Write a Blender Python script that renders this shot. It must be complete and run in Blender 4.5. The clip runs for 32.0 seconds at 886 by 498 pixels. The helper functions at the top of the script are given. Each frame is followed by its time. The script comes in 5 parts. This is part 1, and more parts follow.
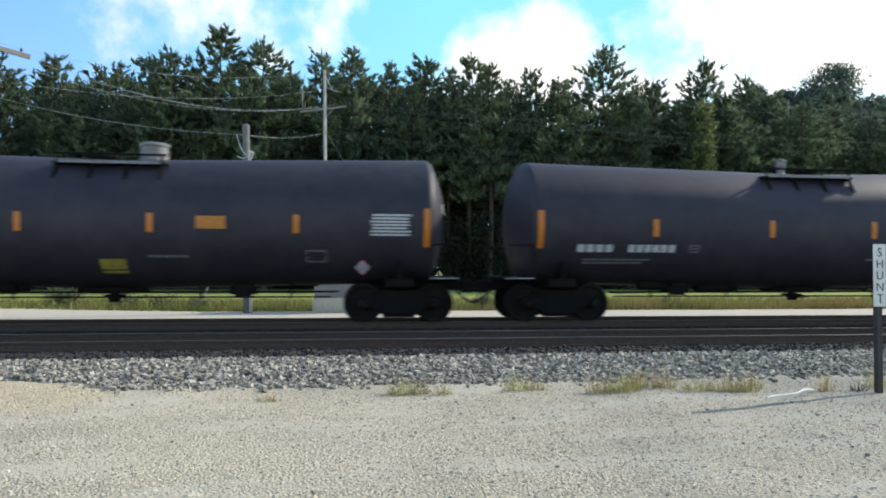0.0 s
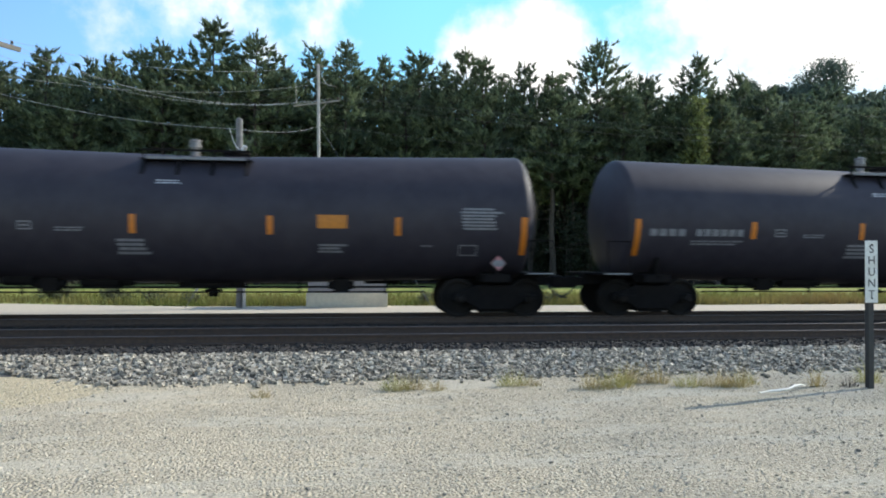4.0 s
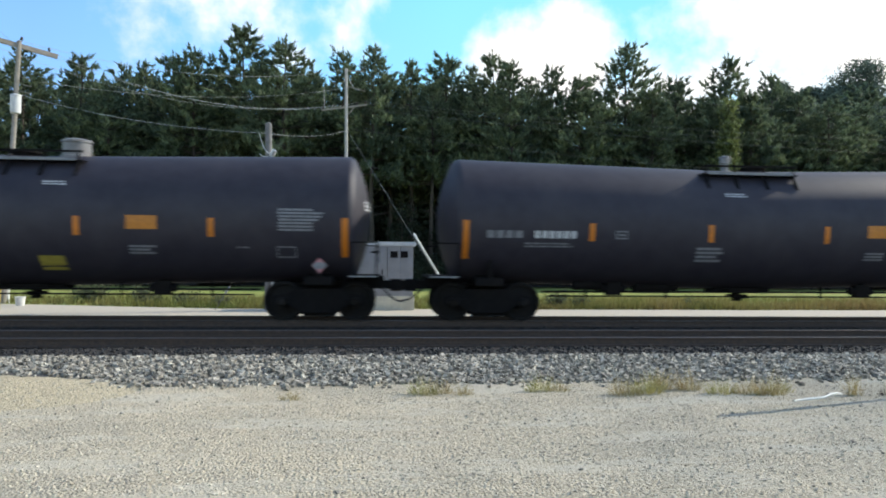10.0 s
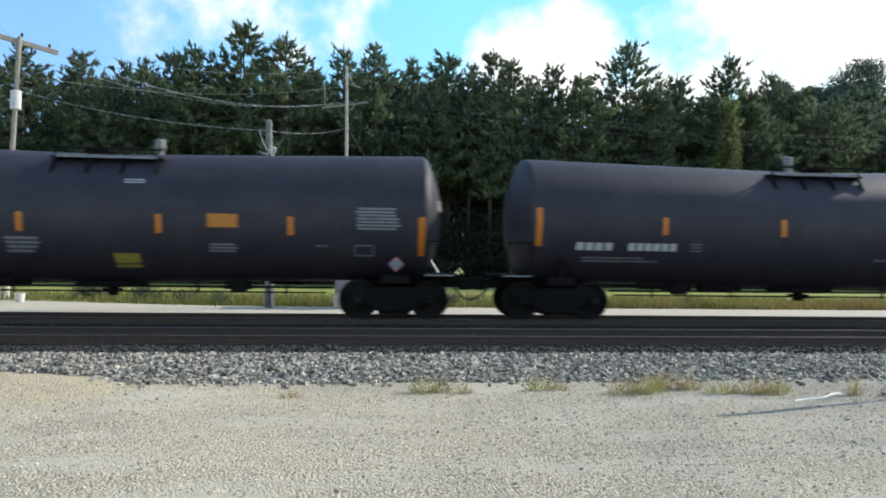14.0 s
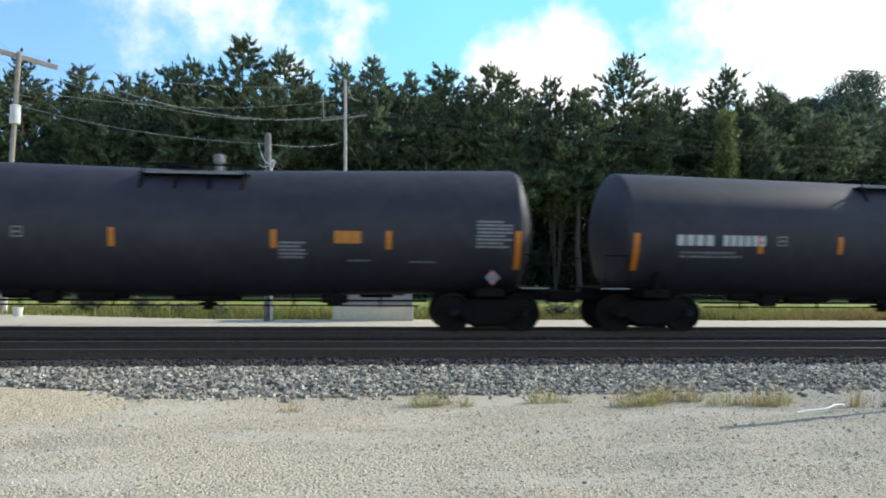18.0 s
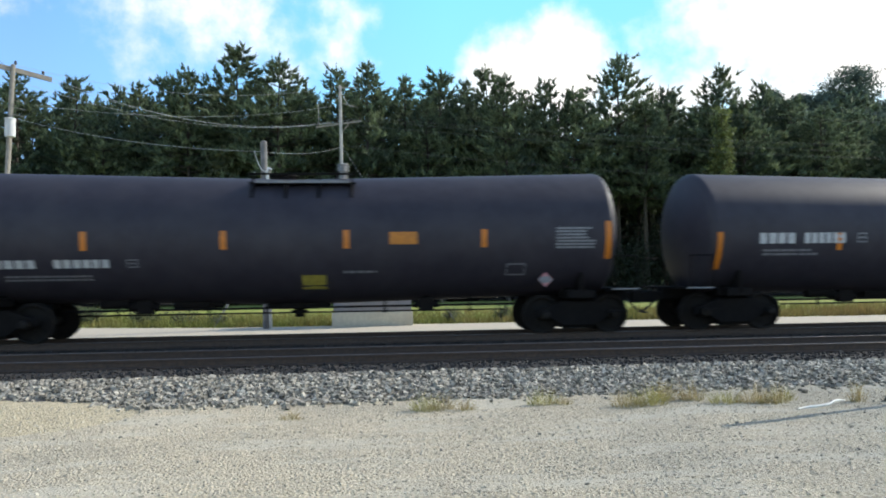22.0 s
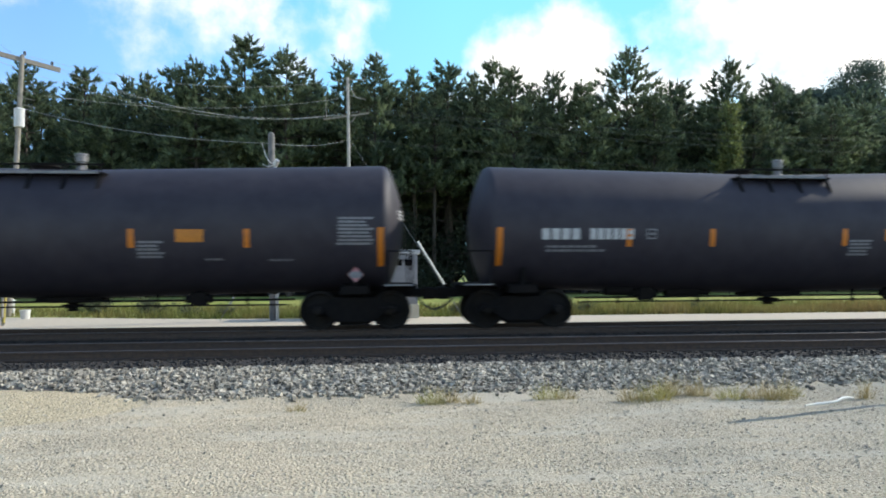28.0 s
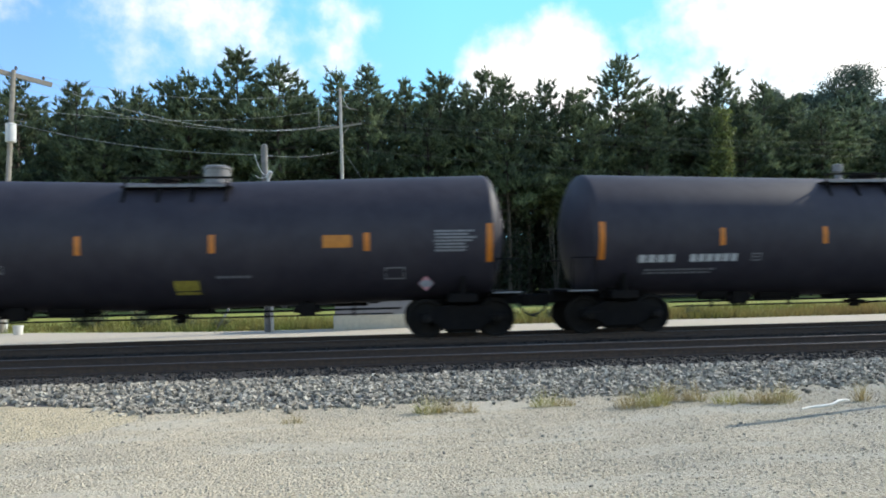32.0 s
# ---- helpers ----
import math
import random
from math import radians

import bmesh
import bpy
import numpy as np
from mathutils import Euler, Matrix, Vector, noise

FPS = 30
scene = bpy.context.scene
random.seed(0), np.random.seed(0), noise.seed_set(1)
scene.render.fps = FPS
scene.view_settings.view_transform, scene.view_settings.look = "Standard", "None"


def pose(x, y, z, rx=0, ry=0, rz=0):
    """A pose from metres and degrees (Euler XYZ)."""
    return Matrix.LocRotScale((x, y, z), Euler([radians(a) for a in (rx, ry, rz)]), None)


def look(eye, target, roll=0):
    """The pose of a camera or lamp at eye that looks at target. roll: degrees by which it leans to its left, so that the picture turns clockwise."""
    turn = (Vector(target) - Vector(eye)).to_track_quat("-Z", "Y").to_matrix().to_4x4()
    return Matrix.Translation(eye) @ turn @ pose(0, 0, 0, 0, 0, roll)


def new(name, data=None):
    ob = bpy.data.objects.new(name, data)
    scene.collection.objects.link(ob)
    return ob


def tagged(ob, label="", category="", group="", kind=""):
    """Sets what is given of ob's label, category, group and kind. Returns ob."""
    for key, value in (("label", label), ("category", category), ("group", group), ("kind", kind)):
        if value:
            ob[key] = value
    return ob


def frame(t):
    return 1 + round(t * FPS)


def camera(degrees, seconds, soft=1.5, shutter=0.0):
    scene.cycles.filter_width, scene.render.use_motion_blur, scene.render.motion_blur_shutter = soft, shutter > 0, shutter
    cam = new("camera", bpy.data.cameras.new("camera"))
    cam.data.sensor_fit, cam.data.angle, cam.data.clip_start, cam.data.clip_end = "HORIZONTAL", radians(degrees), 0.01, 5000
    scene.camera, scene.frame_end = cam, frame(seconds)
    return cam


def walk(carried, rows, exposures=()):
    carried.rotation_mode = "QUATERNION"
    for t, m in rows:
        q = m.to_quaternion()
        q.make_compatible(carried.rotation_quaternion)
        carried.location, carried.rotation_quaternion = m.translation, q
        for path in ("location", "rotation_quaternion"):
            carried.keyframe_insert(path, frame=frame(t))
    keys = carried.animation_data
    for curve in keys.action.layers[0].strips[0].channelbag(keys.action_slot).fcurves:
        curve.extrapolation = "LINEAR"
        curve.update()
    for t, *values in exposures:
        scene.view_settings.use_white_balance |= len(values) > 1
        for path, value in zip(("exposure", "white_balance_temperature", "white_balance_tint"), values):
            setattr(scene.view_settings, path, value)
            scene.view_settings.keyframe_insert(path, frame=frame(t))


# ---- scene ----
cam = camera(66.0, 32.0, soft=1.9, shutter=0.16)
walk(cam, [
    (0.0, pose(0.039, -0.035, 1.720, 91.47, -0.21, -6.99)),
    (0.5, pose(0.040, -0.034, 1.724, 91.34, -0.45, -7.30)),
    (1.0, pose(0.038, -0.037, 1.721, 91.29, -0.32, -7.23)),
    (1.5, pose(0.033, -0.037, 1.725, 91.22, -0.49, -7.09)),
    (2.0, pose(0.032, -0.032, 1.725, 91.17, -0.43, -7.26)),
    (2.5, pose(0.035, -0.032, 1.731, 91.16, -0.39, -7.38)),
    (3.0, pose(0.032, -0.032, 1.728, 91.05, -0.34, -7.50)),
    (3.5, pose(0.034, -0.030, 1.733, 90.95, -0.30, -7.50)),
    (5.5, pose(0.030, -0.024, 1.740, 91.58, -0.17, -7.59)),
    (6.0, pose(0.024, -0.018, 1.737, 91.68, -0.16, -6.78)),
    (6.5, pose(0.017, -0.020, 1.744, 91.38, -0.22, -5.69)),
    (7.0, pose(0.021, -0.021, 1.745, 91.73, -0.22, -5.41)),
    (7.5, pose(0.016, -0.021, 1.742, 91.84, -0.34, -5.23)),
    (8.0, pose(0.011, -0.017, 1.744, 91.62, -0.39, -5.26)),
    (8.5, pose(0.011, -0.018, 1.740, 91.54, -0.54, -5.25)),
    (9.0, pose(0.018, -0.017, 1.739, 91.53, -0.28, -5.24)),
    (9.5, pose(0.016, -0.013, 1.742, 91.43, -0.19, -5.22)),
    (10.0, pose(0.010, -0.014, 1.745, 91.28, -0.50, -5.33)),
    (10.5, pose(0.014, -0.012, 1.739, 91.17, -0.07, -5.12)),
    (11.0, pose(0.015, -0.018, 1.745, 91.36, -0.58, -5.21)),
    (11.5, pose(0.011, -0.008, 1.746, 91.47, -0.79, -5.37)),
    (12.0, pose(0.013, -0.005, 1.744, 91.45, -0.88, -5.49)),
    (12.5, pose(0.004, -0.002, 1.746, 91.39, -1.11, -5.59)),
    (13.0, pose(0.002, 0.006, 1.745, 91.31, -1.13, -5.69)),
    (13.5, pose(-0.004, 0.007, 1.750, 91.17, -0.94, -5.55)),
    (15.5, pose(0.017, -0.025, 1.744, 91.08, -0.50, -5.11)),
    (16.0, pose(-0.011, 0.002, 1.751, 91.43, -1.19, -5.61)),
    (16.5, pose(-0.050, 0.016, 1.762, 91.62, -0.26, -6.48)),
    (17.0, pose(-0.050, 0.022, 1.760, 91.82, 0.25, -6.41)),
    (17.5, pose(-0.031, 0.019, 1.764, 92.28, -0.84, -5.92)),
    (18.0, pose(-0.019, 0.014, 1.755, 92.13, -0.47, -5.46)),
    (18.5, pose(-0.018, 0.002, 1.749, 91.74, -0.69, -5.27)),
    (19.0, pose(-0.017, 0.008, 1.757, 91.68, -0.29, -5.27)),
    (19.5, pose(-0.006, -0.001, 1.756, 91.45, 0.53, -4.96)),
    (20.0, pose(-0.009, 0.007, 1.758, 92.00, 0.28, -5.04)),
    (20.5, pose(-0.011, 0.011, 1.761, 92.68, 0.25, -5.42)),
    (21.0, pose(-0.010, 0.009, 1.759, 92.81, 0.48, -5.93)),
    (21.5, pose(-0.011, 0.008, 1.761, 92.69, 0.57, -5.81)),
    (22.0, pose(-0.015, 0.013, 1.757, 92.45, 0.76, -5.57)),
    (22.5, pose(-0.016, 0.018, 1.758, 92.13, 0.91, -5.33)),
    (23.0, pose(-0.009, 0.017, 1.760, 91.62, 1.05, -5.07)),
    (23.5, pose(-0.010, 0.017, 1.760, 91.63, 0.92, -4.94)),
    (24.0, pose(-0.017, 0.022, 1.759, 91.49, 1.00, -4.70)),
    (24.5, pose(-0.013, 0.017, 1.760, 91.29, 1.07, -4.85)),
    (25.0, pose(-0.010, 0.014, 1.757, 91.07, 1.11, -4.92)),
    (25.5, pose(-0.015, 0.016, 1.761, 91.31, 0.44, -4.88)),
    (26.0, pose(-0.018, 0.017, 1.759, 91.31, 0.44, -4.80)),
    (26.5, pose(-0.022, 0.031, 1.765, 91.54, 0.56, -5.24)),
    (28.5, pose(-0.020, 0.025, 1.766, 91.86, 0.27, -5.00)),
    (29.0, pose(-0.021, 0.030, 1.765, 91.75, 0.58, -4.91)),
    (29.5, pose(-0.019, 0.024, 1.762, 91.56, 0.72, -5.00)),
    (30.0, pose(-0.020, 0.026, 1.765, 91.72, 0.39, -4.97)),
    (30.5, pose(-0.016, 0.026, 1.763, 91.45, 0.29, -5.06)),
    (31.0, pose(-0.014, 0.025, 1.761, 91.08, 0.63, -5.12)),
    (31.5, pose(-0.017, 0.026, 1.757, 92.12, 1.11, -4.78)),
    (32.0, pose(-0.017, 0.030, 1.760, 92.62, 1.18, -5.46)),
], exposures=((0.0, 0.17, 6550, 10.0), (32.0, 0.17, 6550, 10.0)))

# world: late-afternoon sun from the right, a little behind the train
SUN_DIR = Vector((3.18, 0.94, 2.05)).normalized()
world = bpy.data.worlds.new("world")
scene.world = world
world.use_nodes = True
wn = world.node_tree.nodes
sky = wn.new("ShaderNodeTexSky")
sky.sky_type = "NISHITA"
sky.sun_disc = False
sky.sun_elevation = math.asin(SUN_DIR.z)
sky.sun_rotation = math.atan2(SUN_DIR.x, SUN_DIR.y)
sky.dust_density = 0.25
sky.ozone_density = 2.0
wn["Background"].inputs["Strength"].default_value = 0.24
clear = wn.new("ShaderNodeHueSaturation")          # a slightly hazy sky
clear.inputs["Hue"].default_value, clear.inputs["Saturation"].default_value = 0.495, 0.95
world.node_tree.links.new(sky.outputs[0], clear.inputs["Color"])
world.node_tree.links.new(clear.outputs[0], wn["Background"].inputs["Color"])
sun = new("sun", bpy.data.lights.new("sun", "SUN"))
sun.data.energy = 4.35
sun.data.angle = radians(0.6)
sun.data.color = (1.0, 0.95, 0.83)
sun.matrix_world = look(SUN_DIR * 200, (0, 0, 0))
scene.view_settings.exposure = 0.0


# ---- materials ----
def mat(name, col, col2=None, rough=0.7, metal=0.0, scale=6.0, bump=0.0, bscale=40.0, spots=None, spot_amt=0.5, spot_scale=1.2, spread=0.0, thin=0.0, gloss=0.5):
    """Two-scale procedural surface: a fine grain between col and col2, larger stains towards spots, fine relief."""
    m = bpy.data.materials.new(name)
    m.use_nodes = True
    nt = m.node_tree
    n, l = nt.nodes, nt.links
    b = n["Principled BSDF"]
    b.inputs["Roughness"].default_value = rough
    b.inputs["Metallic"].default_value = metal
    b.inputs["Specular IOR Level"].default_value = gloss
    tc = n.new("ShaderNodeTexCoord")
    col2 = col2 or tuple(c * 0.75 for c in col)
    g = n.new("ShaderNodeTexNoise")
    g.inputs["Scale"].default_value = scale
    g.inputs["Detail"].default_value = 6
    l.new(tc.outputs["Object"], g.inputs["Vector"])
    r = n.new("ShaderNodeValToRGB")
    r.color_ramp.elements[0].position, r.color_ramp.elements[1].position = 0.35, 0.65
    r.color_ramp.elements[0].color, r.color_ramp.elements[1].color = (*col, 1), (*col2, 1)
    l.new(g.outputs["Fac"], r.inputs["Fac"])
    out = r.outputs["Color"]
    if spots:
        s = n.new("ShaderNodeTexNoise")
        s.inputs["Scale"].default_value = spot_scale
        s.inputs["Detail"].default_value = 5
        l.new(tc.outputs["Object"], s.inputs["Vector"])
        sr = n.new("ShaderNodeMapRange")
        sr.inputs["From Min"].default_value, sr.inputs["From Max"].default_value = 0.45, 0.7
        sr.inputs["To Max"].default_value = spot_amt
        l.new(s.outputs["Fac"], sr.inputs["Value"])
        mx = n.new("ShaderNodeMixRGB")
        mx.inputs["Color2"].default_value = (*spots, 1)
        l.new(sr.outputs["Result"], mx.inputs["Fac"])
        l.new(out, mx.inputs["Color1"])
        out = mx.outputs["Color"]
    if spread:
        oi = n.new("ShaderNodeObjectInfo")
        geo = n.new("ShaderNodeNewGeometry")
        ad = n.new("ShaderNodeMath")
        l.new(oi.outputs["Random"], ad.inputs[0])
        l.new(geo.outputs["Random Per Island"], ad.inputs[1])
        fr = n.new("ShaderNodeMath")
        fr.operation = "FRACT"
        l.new(ad.outputs[0], fr.inputs[0])
        mr = n.new("ShaderNodeMapRange")
        mr.inputs["To Min"].default_value, mr.inputs["To Max"].default_value = 1 - spread, 1 + spread
        l.new(fr.outputs[0], mr.inputs["Value"])
        hs = n.new("ShaderNodeHueSaturation")
        l.new(mr.outputs["Result"], hs.inputs["Value"])
        l.new(out, hs.inputs["Color"])
        out = hs.outputs["Color"]
    l.new(out, b.inputs["Base Color"])
    if bump:
        bn = n.new("ShaderNodeTexNoise")
        bn.inputs["Scale"].default_value = bscale
        bn.inputs["Detail"].default_value = 4
        l.new(tc.outputs["Object"], bn.inputs["Vector"])
        bp = n.new("ShaderNodeBump")
        bp.inputs["Strength"].default_value = bump
        bp.inputs["Distance"].default_value = 0.02
        l.new(bn.outputs["Fac"], bp.inputs["Height"])
        l.new(bp.outputs["Normal"], b.inputs["Normal"])
    if thin:                                 # leaves let light through
        tl, ms = n.new("ShaderNodeBsdfTranslucent"), n.new("ShaderNodeMixShader")
        ms.inputs["Fac"].default_value = thin
        l.new(out, tl.inputs["Color"])
        l.new(b.outputs[0], ms.inputs[1])
        l.new(tl.outputs[0], ms.inputs[2])
        l.new(ms.outputs[0], n["Material Output"].inputs["Surface"])
    return m


M_TANK = mat("tank_paint", (0.027, 0.024, 0.033), (0.036, 0.032, 0.042), rough=0.55, scale=3, bump=0.05, bscale=25, spots=(0.055, 0.049, 0.056), spot_amt=0.4, spot_scale=0.8, gloss=0.3)
M_STEEL = mat("dark_steel", (0.007, 0.0065, 0.007), (0.011, 0.01, 0.01), rough=0.85, scale=8, bump=0.1, spots=(0.02, 0.015, 0.013), spot_amt=0.35, gloss=0.1)
M_WHEEL = mat("wheel_steel", (0.009, 0.0085, 0.0085), (0.014, 0.012, 0.011), rough=0.75, metal=0.1, scale=10, spots=(0.025, 0.018, 0.014), spot_amt=0.4, gloss=0.2)
M_ORANGE = mat("orange_reflector", (0.62, 0.185, 0.012), (0.48, 0.15, 0.012), rough=0.4, scale=9)
M_YELLOW = mat("faded_yellow", (0.36, 0.3, 0.05), (0.25, 0.2, 0.04), rough=0.6, scale=9)
M_PLACARD = mat("orange_placard", (0.55, 0.2, 0.02), (0.42, 0.15, 0.02), rough=0.5, scale=9)
M_WHITE = mat("white_lettering", (0.52, 0.52, 0.52), (0.42, 0.42, 0.43), rough=0.6, scale=12)
M_GREY = mat("grey_lettering", (0.22, 0.22, 0.235), (0.15, 0.15, 0.16), rough=0.6, scale=12)
M_RED = mat("red_placard", (0.5, 0.03, 0.03), (0.4, 0.03, 0.03), rough=0.5)
M_PINK = mat("faded_placard", (0.36, 0.12, 0.13), (0.42, 0.2, 0.21), rough=0.5, scale=9)
M_ALU = mat("galvanised", (0.55, 0.55, 0.55), (0.42, 0.42, 0.43), rough=0.4, metal=0.6, scale=9)
M_RAIL = mat("rail_side", (0.05, 0.035, 0.028), (0.08, 0.05, 0.035), rough=0.8, scale=14, bump=0.1)
M_RAILTOP = mat("polished_rail", (0.24, 0.22, 0.22), (0.17, 0.155, 0.155), rough=0.42, metal=0.9, scale=5)
M_TIE = mat("creosoted_tie", (0.025, 0.02, 0.017), (0.045, 0.036, 0.03), rough=0.9, scale=12, bump=0.4, spread=0.3)
M_STONE = mat("ballast_stone", (0.2, 0.178, 0.142), (0.41, 0.37, 0.3), rough=0.9, scale=14, bump=0.3, spread=0.65)
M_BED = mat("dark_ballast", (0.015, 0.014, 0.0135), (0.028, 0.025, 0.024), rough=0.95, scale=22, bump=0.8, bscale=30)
M_BALLAST = mat("ballast_fill", (0.05, 0.046, 0.042), (0.13, 0.12, 0.11), rough=0.95, scale=24, bump=0.9, bscale=26)
M_LOT = mat("lot_gravel", (0.47, 0.385, 0.26), (0.74, 0.635, 0.46), rough=0.95, scale=34, bump=0.9, bscale=60, spots=(0.4, 0.355, 0.27), spot_amt=0.5, spot_scale=0.5)


def grey_drift(m, colour, x0, x1):
    """Greyer gravel spread over the sand towards one end of the lot, with a ragged border."""
    n, l = m.node_tree.nodes, m.node_tree.links
    b = n["Principled BSDF"]
    old = b.inputs["Base Color"].links[0].from_socket
    tc, sep, ns, ad, mr, mx = (n.new("ShaderNode" + k) for k in ("TexCoord", "SeparateXYZ", "TexNoise", "Math", "MapRange", "MixRGB"))
    l.new(tc.outputs["Object"], sep.inputs[0])
    l.new(tc.outputs["Object"], ns.inputs["Vector"])
    ns.inputs["Scale"].default_value, ns.inputs["Detail"].default_value = 0.7, 5
    ad.operation = "MULTIPLY_ADD"
    l.new(ns.outputs["Fac"], ad.inputs[0])
    ad.inputs[1].default_value = 7.0
    l.new(sep.outputs["X"], ad.inputs[2])
    mr.inputs["From Min"].default_value, mr.inputs["From Max"].default_value, mr.inputs["To Max"].default_value = x0 + 3.5, x1 + 3.5, 0.9
    l.new(ad.outputs[0], mr.inputs["Value"])
    l.new(mr.outputs["Result"], mx.inputs["Fac"])
    mx.blend_type = "MULTIPLY"
    mx.inputs["Color2"].default_value = (*colour, 1)
    l.new(old, mx.inputs["Color1"])
    l.new(mx.outputs["Color"], b.inputs["Base Color"])


def grain(m, scale, depth):
    """Packed grains of their own tone, standing proud of the gaps between them."""
    n, l = m.node_tree.nodes, m.node_tree.links
    b = n["Principled BSDF"]
    tc, vo, mr, hs, bp, sub = (n.new("ShaderNode" + k) for k in ("TexCoord", "TexVoronoi", "MapRange", "HueSaturation", "Bump", "Math"))
    vo.inputs["Scale"].default_value = scale
    l.new(tc.outputs["Object"], vo.inputs["Vector"])
    l.new(vo.outputs["Color"], mr.inputs["Value"])
    mr.inputs["To Min"].default_value, mr.inputs["To Max"].default_value = 0.72, 1.2
    l.new(mr.outputs["Result"], hs.inputs["Value"])
    l.new(b.inputs["Base Color"].links[0].from_socket, hs.inputs["Color"])
    l.new(hs.outputs["Color"], b.inputs["Base Color"])
    sub.operation = "SUBTRACT"
    sub.inputs[0].default_value = 1.0
    l.new(vo.outputs["Distance"], sub.inputs[1])
    bp.inputs["Strength"].default_value, bp.inputs["Distance"].default_value = 1.0, depth
    l.new(sub.outputs[0], bp.inputs["Height"])
    if b.inputs["Normal"].links:
        l.new(b.inputs["Normal"].links[0].from_socket, bp.inputs["Normal"])
    l.new(bp.outputs["Normal"], b.inputs["Normal"])


def packed(m):
    """Compacted bare patches and wheel streaks drawn out along the lot: the grain sinks into fines there."""
    n, l = m.node_tree.nodes, m.node_tree.links
    b = n["Principled BSDF"]
    tc, mp, ns, mr, mx, bp = (n.new("ShaderNode" + k) for k in ("TexCoord", "Mapping", "TexNoise", "MapRange", "MixRGB", "Bump"))
    l.new(tc.outputs["Object"], mp.inputs["Vector"])
    mp.inputs["Rotation"].default_value = (0, 0, radians(-7))
    mp.inputs["Scale"].default_value = (0.45, 1.7, 1)
    l.new(mp.outputs[0], ns.inputs["Vector"])
    ns.inputs["Scale"].default_value, ns.inputs["Detail"].default_value, ns.inputs["Roughness"].default_value = 0.9, 6, 0.62
    l.new(ns.outputs["Fac"], mr.inputs["Value"])
    mr.inputs["From Min"].default_value, mr.inputs["From Max"].default_value = 0.5, 0.62
    old = b.inputs["Base Color"].links[0].from_socket
    mx.inputs["Color2"].default_value = (0.52, 0.47, 0.37, 1)
    fac = n.new("ShaderNodeMath")
    fac.operation = "MULTIPLY"
    fac.inputs[1].default_value = 0.55
    l.new(mr.outputs["Result"], fac.inputs[0])
    l.new(fac.outputs[0], mx.inputs["Fac"])
    l.new(old, mx.inputs["Color1"])
    l.new(mx.outputs["Color"], b.inputs["Base Color"])
    deep = next(k for k in n if k.type == "BUMP" and k.outputs[0].links and k.outputs[0].links[0].to_node == b)
    inv = n.new("ShaderNodeMapRange")
    inv.inputs["To Min"].default_value, inv.inputs["To Max"].default_value = 1.0, 0.25
    l.new(mr.outputs["Result"], inv.inputs["Value"])
    l.new(inv.outputs["Result"], deep.inputs["Strength"])
    n.remove(bp)


grain(M_LOT, 38, 0.028)
packed(M_LOT)
grey_drift(M_LOT, (0.64, 0.7, 0.77), -1.5, 8.0)
M_PEBBLE = mat("lot_pebble", (0.46, 0.4, 0.3), (0.62, 0.55, 0.42), rough=0.9, scale=20, spread=0.3)
grey_drift(M_PEBBLE, (0.8, 0.83, 0.87), -1.5, 8.0)
M_SAND = mat("sandy_mound", (0.49, 0.4, 0.25), (0.76, 0.64, 0.43), rough=0.95, scale=34, bump=0.9, bscale=60, spots=(0.46, 0.38, 0.24), spot_amt=0.5, spot_scale=0.5)
grain(M_SAND, 38, 0.028)
M_ROAD = mat("gravel_road", (0.46, 0.4, 0.31), (0.56, 0.49, 0.38), rough=0.95, scale=12, bump=0.4)
M_GRASS = mat("grass_field", (0.2, 0.26, 0.045), (0.3, 0.32, 0.07), rough=0.95, scale=0.9, bump=0.5, bscale=12, spots=(0.3, 0.25, 0.08), spot_amt=0.5, spot_scale=0.3)
M_BLADE = mat("meadow_blade", (0.15, 0.18, 0.045), (0.23, 0.21, 0.07), rough=0.9, scale=0.6, spread=0.35, spots=(0.26, 0.16, 0.075), spot_amt=0.75, spot_scale=0.16, thin=0.4)
M_STRAW = mat("dry_grass", (0.42, 0.32, 0.16), (0.3, 0.27, 0.12), rough=0.9, scale=3, spread=0.3, thin=0.4)
M_WEED = mat("green_weed", (0.3, 0.3, 0.1), (0.42, 0.36, 0.15), rough=0.9, scale=3, spread=0.3, thin=0.4)
M_WEEDLEAF = mat("weed_leaf", (0.09, 0.11, 0.06), (0.15, 0.155, 0.08), rough=0.85, scale=2, spread=0.3, thin=0.3)
M_NEEDLE = mat("pine_needles", (0.078, 0.112, 0.076), (0.18, 0.222, 0.12), rough=0.65, scale=0.4, spread=0.4, thin=0.5, gloss=0.3)
# near-black leaves: the wood's inner shade is put into this base colour
M_SHADELEAF = mat("broadleaf", (0.022, 0.03, 0.02), (0.038, 0.047, 0.026), rough=0.8, scale=0.3, spread=0.3, thin=0.25, gloss=0.2)
M_TOE = mat("worn_toe_board", (0.22, 0.22, 0.23), (0.15, 0.15, 0.16), rough=0.5, scale=6)
M_BARK = mat("bark", (0.045, 0.036, 0.03), (0.075, 0.06, 0.05), rough=0.9, scale=6, bump=0.5)
M_POLE = mat("weathered_pole", (0.22, 0.2, 0.17), (0.3, 0.27, 0.23), rough=0.85, scale=5, bump=0.3)
M_GREYWOOD = mat("grey_wood", (0.15, 0.145, 0.14), (0.21, 0.2, 0.195), rough=0.85, scale=5, bump=0.3)
M_PALE = mat("pale_pole", (0.34, 0.32, 0.31), (0.42, 0.4, 0.38), rough=0.7, scale=5, bump=0.2)
M_WIRE = mat("wire", (0.1, 0.1, 0.1), (0.14, 0.14, 0.14), rough=0.5)
